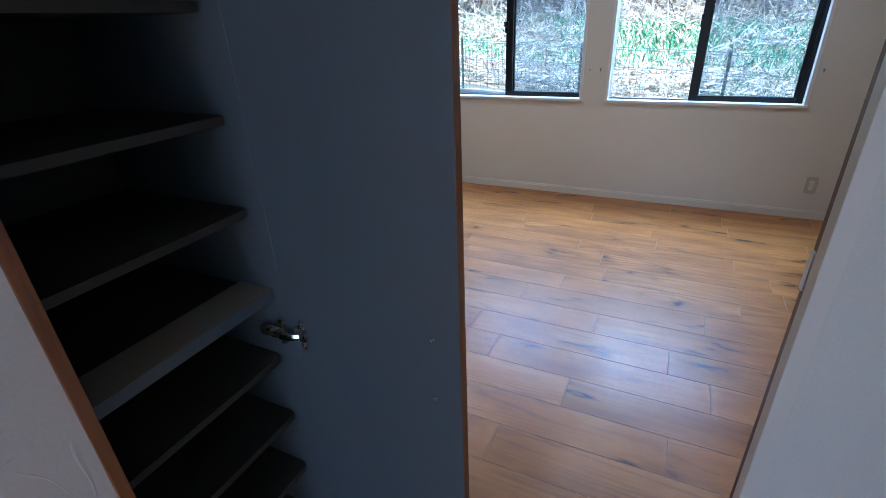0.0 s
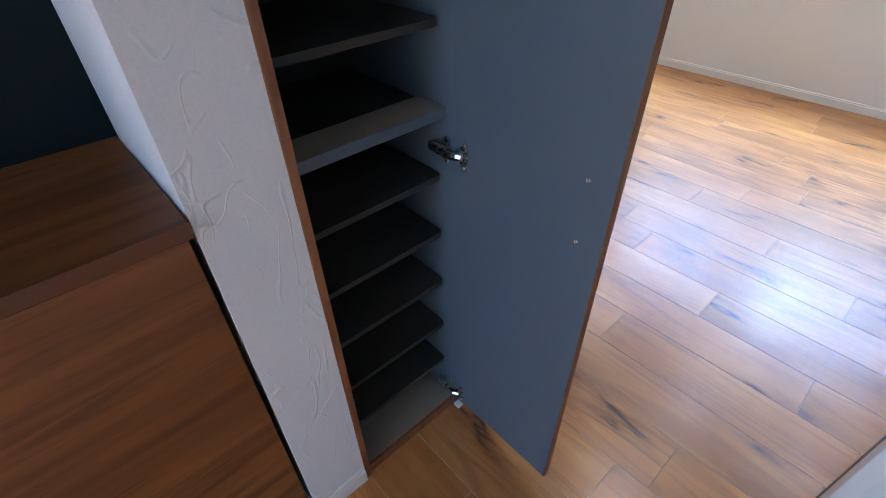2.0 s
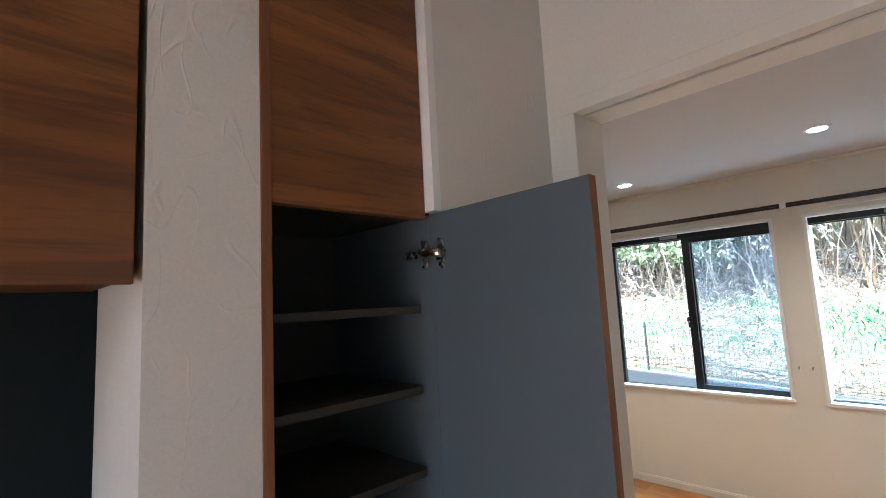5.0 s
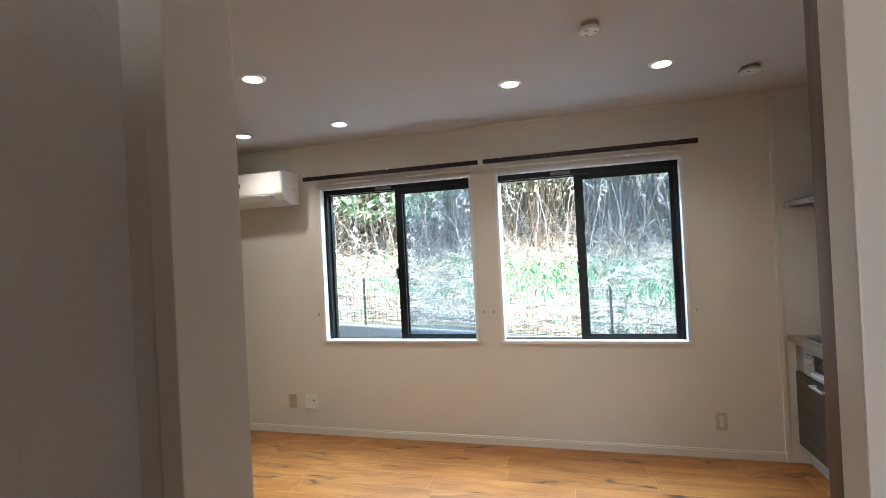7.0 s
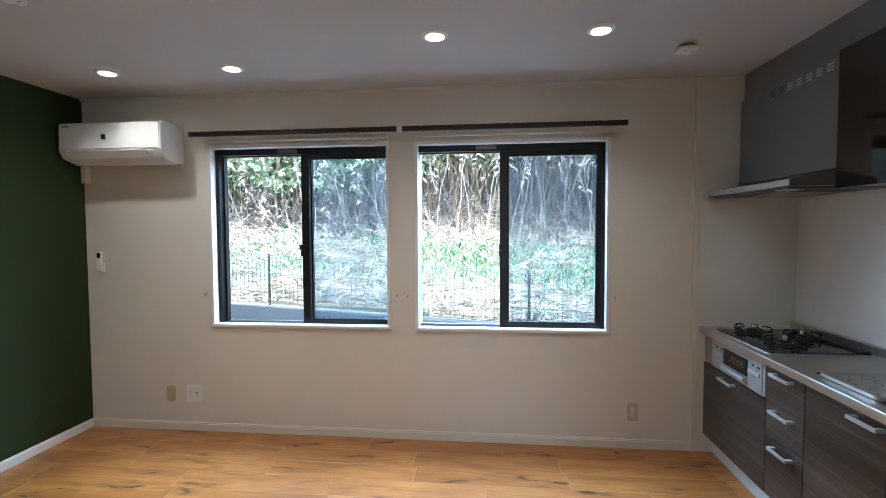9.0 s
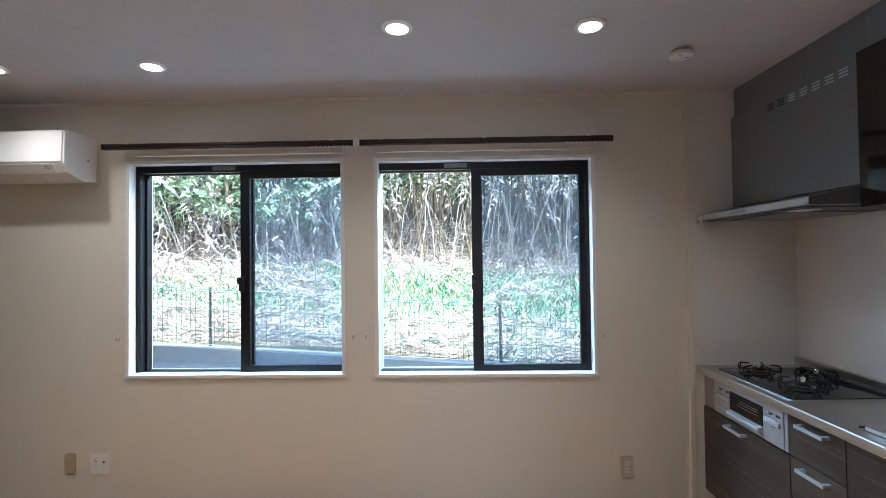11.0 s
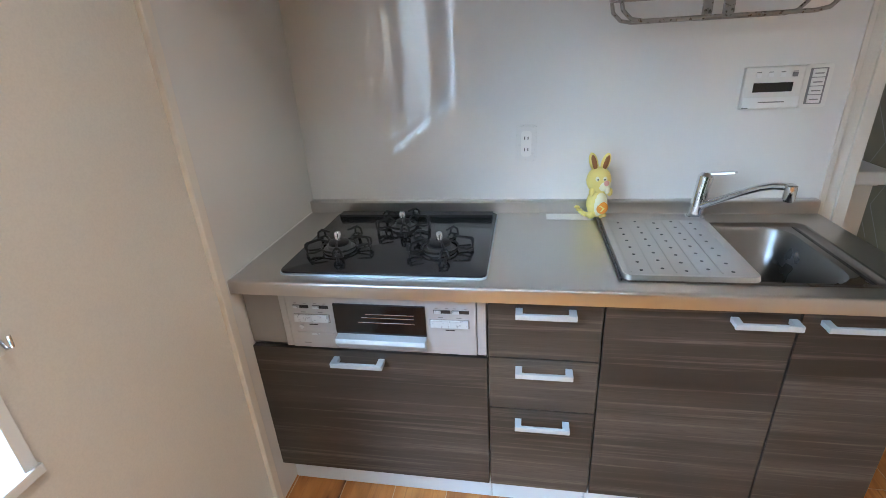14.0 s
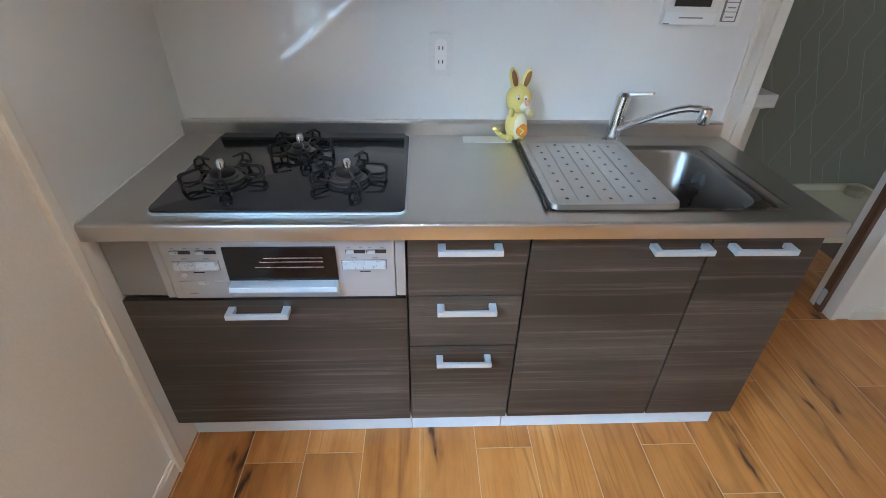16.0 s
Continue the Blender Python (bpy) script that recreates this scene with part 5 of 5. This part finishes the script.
for y0, y1 in ((0.54, 1.020), (0.07, 0.537), (-0.34, 0.067)):
    part("door", bx(-0.514, -0.496, y0, y1, 0.075, 0.949), M_WALNUT, sb, bevel=0.0015)
part("body", bx(-0.843, -0.516, -0.34, 1.018, 0.07, 0.953), M_TAUPE, sb)
part("plinth", bx(-0.83, -0.56, -0.34, 1.018, FZ, 0.07), M_DARK, sb)
nb = thing("niche_cupboard", "red walnut wall cupboard above the sideboard", "cupboard", at=(-0.69, 0.4, 1.66))
part("body", bx(-0.844, -0.512, -0.34, 1.022, 1.661, CZ - 0.004), M_WALNUT, nb, bevel=0.001)
for y0, y1 in ((0.54, 1.020), (0.07, 0.537), (-0.34, 0.067)):
    part("door", bx(-0.511, -0.492, y0, y1, 1.652, CZ - 0.006), M_WALNUT, nb, bevel=0.0015)
# ---- outdoors ----
M_GROUND = plain("bank_soil", (0.27, 0.235, 0.165), 0.95, var=0.4, scale=2.0)
M_CONC = plain("concrete_kerb", (0.26, 0.27, 0.27), 0.85, var=0.15, scale=3.0)
M_FENCE = plain("brown_fence_steel", (0.05, 0.045, 0.04), 0.5, 0.3)
M_MESH = plain("green_mesh_wire", (0.035, 0.105, 0.09), 0.5, 0.2)


def leafy(name, a, b, c, rough=0.55, trans=0.0):
    n = Nodes(name)
    r = n.add("ShaderNodeNewGeometry").outputs["Random Per Island"]
    col = n.ramp(r, [(0.0, a), (0.5, b), (1.0, c)])
    return n.done(col, rough)


M_STRAW = leafy("dry_straw", (0.24, 0.205, 0.165), (0.46, 0.43, 0.39), (0.70, 0.68, 0.64))
M_CANE = leafy("dry_cane", (0.07, 0.052, 0.034), (0.20, 0.15, 0.095), (0.46, 0.39, 0.28))
M_GRASS = leafy("green_grass", (0.028, 0.13, 0.058), (0.062, 0.25, 0.12), (0.14, 0.39, 0.21))
M_LEAF = leafy("bamboo_leaf", (0.06, 0.12, 0.055), (0.22, 0.33, 0.17), (0.60, 0.65, 0.50))
# dark colour stands for the shade inside the thicket
M_SHADE_SLOPE = plain("thicket_shade", (0.055, 0.048, 0.035), 1.0, var=0.5, scale=3.0)


def bank(x, y):
    """Height of the outside ground."""
    if y < 7.28:
        return 0.30 - 0.045 * x
    u = y - 7.28
    k = 0.40 + 0.14 * min(1.0, u / 0.4) - 0.062 * x
    h = k + 0.37 * min(u, 2.2) + 0.95 * max(0, u - 2.2)
    return h + 0.10 * noise.noise((x * 0.9, y * 0.9, 0)) + 0.05 * noise.noise((x * 3, y * 3, 4))


def sheet(x0, x1, y0, y1, nx, ny, f):
    b = bmesh.new()
    g = [[b.verts.new((x0 + (x1 - x0) * i / nx, y0 + (y1 - y0) * j / ny, f(x0 + (x1 - x0) * i / nx, y0 + (y1 - y0) * j / ny))) for i in range(nx + 1)] for j in range(ny + 1)]
    for j in range(ny):
        for i in range(nx):
            b.faces.new((g[j][i], g[j][i + 1], g[j + 1][i + 1], g[j + 1][i]))
    return b


structure("ground", sheet(-16, 16, YO, 7.26, 40, 6, bank), plain("strip_concrete", (0.15, 0.16, 0.155), 0.9, var=0.25, scale=3.0), "pale concrete strip below the bank")
solo("bank", sheet(-16, 16, 7.30, 14.5, 90, 60, bank), M_GROUND, "overgrown earth bank behind the fence", "ground", kind="structure", smooth=True)
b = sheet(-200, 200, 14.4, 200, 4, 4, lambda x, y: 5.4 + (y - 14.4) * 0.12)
solo("ground_far", b, M_SHADE_SLOPE, "wooded hillside ground", "ground", kind="structure")
b = sheet(-200, 200, -200, -3.0, 4, 4, lambda x, y: -0.15)
solo("ground_front", b, M_CONC, "pale ground in front of the house", "ground", kind="structure")
kerb = solo("kerb", sweep([(7.12, 0.0), (7.12, 0.395), (7.135, 0.41), (7.27, 0.41), (7.30, 0.39), (7.30, 0.0)], -16, 16), M_CONC, "low concrete kerb under the mesh fence", "kerb", kind="structure")
for v in kerb.data.vertices:
    v.co.z -= 0.064 * v.co.x

fence = thing("mesh_fence", "low green wire mesh fence with thin dark posts", "fence", at=(0, 7.2, 0.35))


def fence_z(x):
    return 0.41 - 0.063 * x


for i in range(-5, 6):
    x = 0.528 + i * 1.556
    part("post", tube([(x, 7.2, fence_z(x) - 0.1), (x, 7.2, fence_z(x) + 0.63)], 0.016, 10), M_FENCE, fence)
for z in (0.02, 0.2, 0.4, 0.585, 0.61):
    part("rail_wire", tube([(-7.2, 7.182, fence_z(-7.2) + z), (8.2, 7.182, fence_z(8.2) + z)], 0.0038, 6), M_MESH, fence)
b = bmesh.new()
for i in range(300):
    x = -7.2 + i * 0.0513
    z0 = fence_z(x)
    tube([(x, 7.186, z0 + 0.01), (x, 7.186, z0 + 0.58), (x, 7.176, z0 + 0.60), (x, 7.186, z0 + 0.62)], 0.0027, 4, b)
for i in range(5):
    z = 0.06 + i * 0.105
    tube([(-7.2, 7.186, fence_z(-7.2) + z), (8.2, 7.186, fence_z(8.2) + z)], 0.0024, 4, b)
tagged(part("mesh_panel", b, M_MESH, fence, "thin green wire mesh"), kind="stuff")
st = tube([(1.50, 7.34, fence_z(1.5) + 0.12), (1.56, 7.26, fence_z(1.5) + 0.68)], 0.014, 8)
solo("marker_stick", st, plain("orange_paint", (0.75, 0.20, 0.05), 0.5), "orange marker stick leaning on the fence", "stick")

rnd = random.Random(5)


class Blades:
    """Collects many flat blades and thin stems into one mesh."""

    def __init__(self):
        self.v, self.f = [], []

    def blade(self, p, d, length, width, bend):
        p, d = Vector(p), Vector(d).normalized()
        s = d.cross(Vector((rnd.uniform(-1, 1), rnd.uniform(-1, 1), rnd.uniform(-0.4, 0.4)))).normalized() * width / 2
        m = p + d * length * 0.55 + Vector((0, 0, -bend * 0.25 * length))
        e = p + d * length + Vector((0, 0, -bend * length))
        k = len(self.v)
        self.v += [p - s * 0.6, p + s * 0.6, m + s, m - s, e]
        self.f += [(k, k + 1, k + 2, k + 3), (k + 3, k + 2, k + 4)]

    def stem(self, pts, r):
        k = len(self.v)
        for j, p in enumerate(pts):
            q = Vector(p)
            rr = r * (1 - 0.5 * j / len(pts))
            self.v += [q + Vector((rr, 0, 0)), q + Vector((-rr * 0.5, rr * 0.87, 0)), q + Vector((-rr * 0.5, -rr * 0.87, 0))]
        for j in range(len(pts) - 1):
            for i in range(3):
                self.f.append((k + 3 * j + i, k + 3 * j + (i + 1) % 3, k + 3 * j + 3 + (i + 1) % 3, k + 3 * j + 3 + i))

    def make(self, name, material, label, category):
        me = bpy.data.meshes.new(name)
        me.from_pydata([tuple(v) for v in self.v], [], self.f)
        me.materials.append(material)
        return tagged(new(name, me), label, category, "", "stuff")


straw, grass, canes, leaves, vines = Blades(), Blades(), Blades(), Blades(), Blades()


def canopy_foot(x):
    """Height at which the hanging foliage ends above the canes."""
    side = 0.75 * min(1.0, max(0.0, (-0.9 - x) / 1.3)) + 0.25 * min(1.0, max(0.0, (x - 0.9) / 1.0))
    return 2.86 - side + 0.30 * noise.noise((x * 1.1, 0.4, 2.2)) + 0.14 * noise.noise((x * 4.0, 1.4, 5.2))


# litter and weeds on the slope
for i in range(30000):
    x, y = rnd.uniform(-7, 6.5), 7.32 + 2.9 * rnd.random() ** 1.2
    z = bank(x, y)
    u = (y - 7.3) / 2.4
    green = 0.9 * noise.noise((x * 0.9 + 3, y * 1.1, 9)) + (0.30 if 0.22 < u < 0.85 else -0.45) + 0.14 * min(1.6, max(-2.4, x + 0.5))
    if rnd.random() < 0.54 + 1.2 * green:
        grass.blade((x, y, z), (rnd.uniform(-0.7, 0.7), rnd.uniform(-0.8, 0.3), 1), rnd.uniform(0.08, 0.21), rnd.uniform(0.008, 0.020), rnd.uniform(0.1, 0.7))
    else:
        flat = rnd.random() < 0.8
        straw.blade((x, y, z + 0.02), (rnd.uniform(-1, 1), rnd.uniform(-1, 0.3), 0.22 if flat else 1.0), rnd.uniform(0.12, 0.36), rnd.uniform(0.007, 0.020), rnd.uniform(0.0, 0.4))
# fallen canes and runners
for i in range(620):
    x, y = rnd.uniform(-7, 6.5), rnd.uniform(8.3, 9.9)
    z = bank(x, y) + 0.03
    a = rnd.uniform(0, 6.28)
    L = rnd.uniform(0.5, 1.5)
    d = Vector((math.cos(a), -abs(math.sin(a)) * 0.5, rnd.uniform(0.0, 0.6)))
    vines.stem([Vector((x, y, z)) + d * L * k / 4 + Vector((rnd.uniform(-0.05, 0.05), 0, 0.10 * math.sin(k) + rnd.uniform(-0.04, 0.04))) for k in range(5)], rnd.uniform(0.004, 0.010))
# upright canes, leaning and crossing
for i in range(1000):
    x, y = rnd.uniform(-8, 7), 9.35 + 1.7 * rnd.random() ** 1.2
    z = bank(x, y)
    H = rnd.uniform(1.4, 3.2)
    lx, ly = rnd.gauss(0, 0.28), rnd.uniform(-0.5, 0.15)
    pts = [Vector((x + lx * (k / 6) ** 1.5 + 0.035 * rnd.uniform(-1, 1), y + ly * (k / 6) ** 1.8, z + H * k / 6)) for k in range(7)]
    canes.stem(pts, rnd.choice((0.005, 0.007, 0.009, 0.013, 0.018)))
# bent stems arching out over the slope
for i in range(260):
    x, y = rnd.uniform(-7, 6.5), rnd.uniform(8.8, 9.6)
    z = bank(x, y)
    H, lx, ly = rnd.uniform(0.7, 2.3), rnd.uniform(-0.8, 0.8), rnd.uniform(-0.5, 0.4)
    (vines if rnd.random() < 0.6 else canes).stem([Vector((x + lx * math.sin(k / 6 * 1.8) + 0.04 * rnd.uniform(-1, 1), y + ly * k / 6, z + H * math.sin(k / 6 * 1.7))) for k in range(7)], rnd.uniform(0.004, 0.009))
# hanging creepers with small dry leaves
for i in range(130):
    x, y = rnd.uniform(-7, 6.5), rnd.uniform(8.9, 9.5)
    top = canopy_foot(x) + rnd.uniform(0.2, 0.9)
    L = rnd.uniform(0.5, 1.5)
    p = Vector((x, y, top))
    run = [p.copy()]
    for k in range(8):
        p = p + Vector((rnd.uniform(-0.07, 0.07), rnd.uniform(-0.04, 0.02), -L / 8))
        run.append(p.copy())
        for q in range(3):
            a = rnd.uniform(0, 6.28)
            straw.blade(p + Vector((0, 0, rnd.uniform(-0.05, 0.05))), (math.cos(a), math.sin(a) - 0.5, rnd.uniform(-0.8, 0.2)), rnd.uniform(0.05, 0.12), rnd.uniform(0.018, 0.04), rnd.uniform(0.2, 0.6))
    vines.stem(run, rnd.uniform(0.004, 0.008))
# leaf clumps of the canopy, thick above and thinning to its foot
for i in range(6200):
    x, y = rnd.uniform(-8, 7), rnd.uniform(8.75, 10.5)
    z = canopy_foot(x) + rnd.random() ** 1.25 * 1.9 - 0.25 * (y - 9.2)
    c = Vector((x, y, max(z, bank(x, y) + 0.3)))
    for k in range(rnd.randint(3, 6)):
        a = rnd.uniform(0, 6.28)
        leaves.blade(c + Vector((rnd.uniform(-0.10, 0.10), rnd.uniform(-0.08, 0.08), rnd.uniform(-0.07, 0.07))), (math.cos(a), math.sin(a) - 0.4, rnd.uniform(-0.6, 0.35)), rnd.uniform(0.09, 0.22), rnd.uniform(0.028, 0.062), rnd.uniform(0.1, 0.6))
straw.make("dry_grass", M_STRAW, "pale dry straw lying on the bank", "grass")
grass.make("green_grass", M_GRASS, "fresh green weeds on the bank", "grass")
vines.make("fallen_canes", M_STRAW, "pale fallen canes across the bank", "canes")
canes.make("cane_thicket", M_CANE, "thicket of dry upright bamboo canes", "bamboo")
leaves.make("bamboo_leaves", M_LEAF, "hanging bamboo leaves above the canes", "bamboo leaves")
# backing sheet whose dark colour gives the shaded gaps between canes
solo("hillside", sheet(-16, 16, 11.3, 11.9, 30, 8, lambda x, y: 2.0 + (y - 11.3) * 4.6 + 0.2 * noise.noise((x, y, 0))), M_SHADE_SLOPE, "slope behind the canes, thicket shade put into its dark colour", "ground", kind="structure")

# ---- floor planks ----
PW = 0.1797
KNOWN = {0: 1.464, 3: 1.46, -2: -0.145, -3: 1.463, -4: -0.525, -5: -0.105, -6: 0.235, -7: -0.515, -8: -0.14, -9: 0.25}   # end joints by row, row 0 starts at y 3.885
plank_mesh = {}


def plank(length, width):
    key = (round(length, 3), round(width, 3))
    if key not in plank_mesh:
        b = bx(0.0003, key[0] - 0.0003, 0.0003, key[1] - 0.0003, -0.010, 0)
        bmesh.ops.bevel(b, geom=[e for e in b.edges if all(v.co.z > -0.001 for v in e.verts)], offset=0.0011, segments=1, affect="EDGES")
        me = bpy.data.meshes.new("plank")
        b.to_mesh(me)
        b.free()
        me.materials.append(M_FLOOR)
        me.materials.append(M_JOINT)
        for p in me.polygons:
            if 0.2 < p.normal.z < 0.95:
                p.material_index = 1
        plank_mesh[key] = me
    return plank_mesh[key]


def lay(x0, x1, y0, y1, row):
    rr = random.Random(row * 7 + 3)
    L = 0.91
    at = KNOWN.get(row, rr.uniform(-0.4, 0.5))
    x = at - L * math.ceil((at - x0) / L)
    while x < x1 - 1e-6:
        a, c = max(x, x0), min(x + L, x1)
        if c - a > 0.02:
            ob = new("plank", plank(c - a, y1 - y0))
            ob.parent = floor
            ob.location = Vector((a, y0, FZ)) - ORG[floor]
        x += L


for row in range(-32, 7):
    y0, y1 = 3.885 + row * PW, 3.885 + (row + 1) * PW
    y1 = min(y1, YW - 0.001)
    if y1 <= y0 + 0.01:
        continue
    if y0 > YP - PW * 0.6:
        lay(XG + 0.001, XK, y0, y1, row)
        if y0 < 3.6:
            lay(XK + 0.001, 3.31, y0, y1, row)
    else:
        lay(-0.95, 0.66, y0, y1, row)
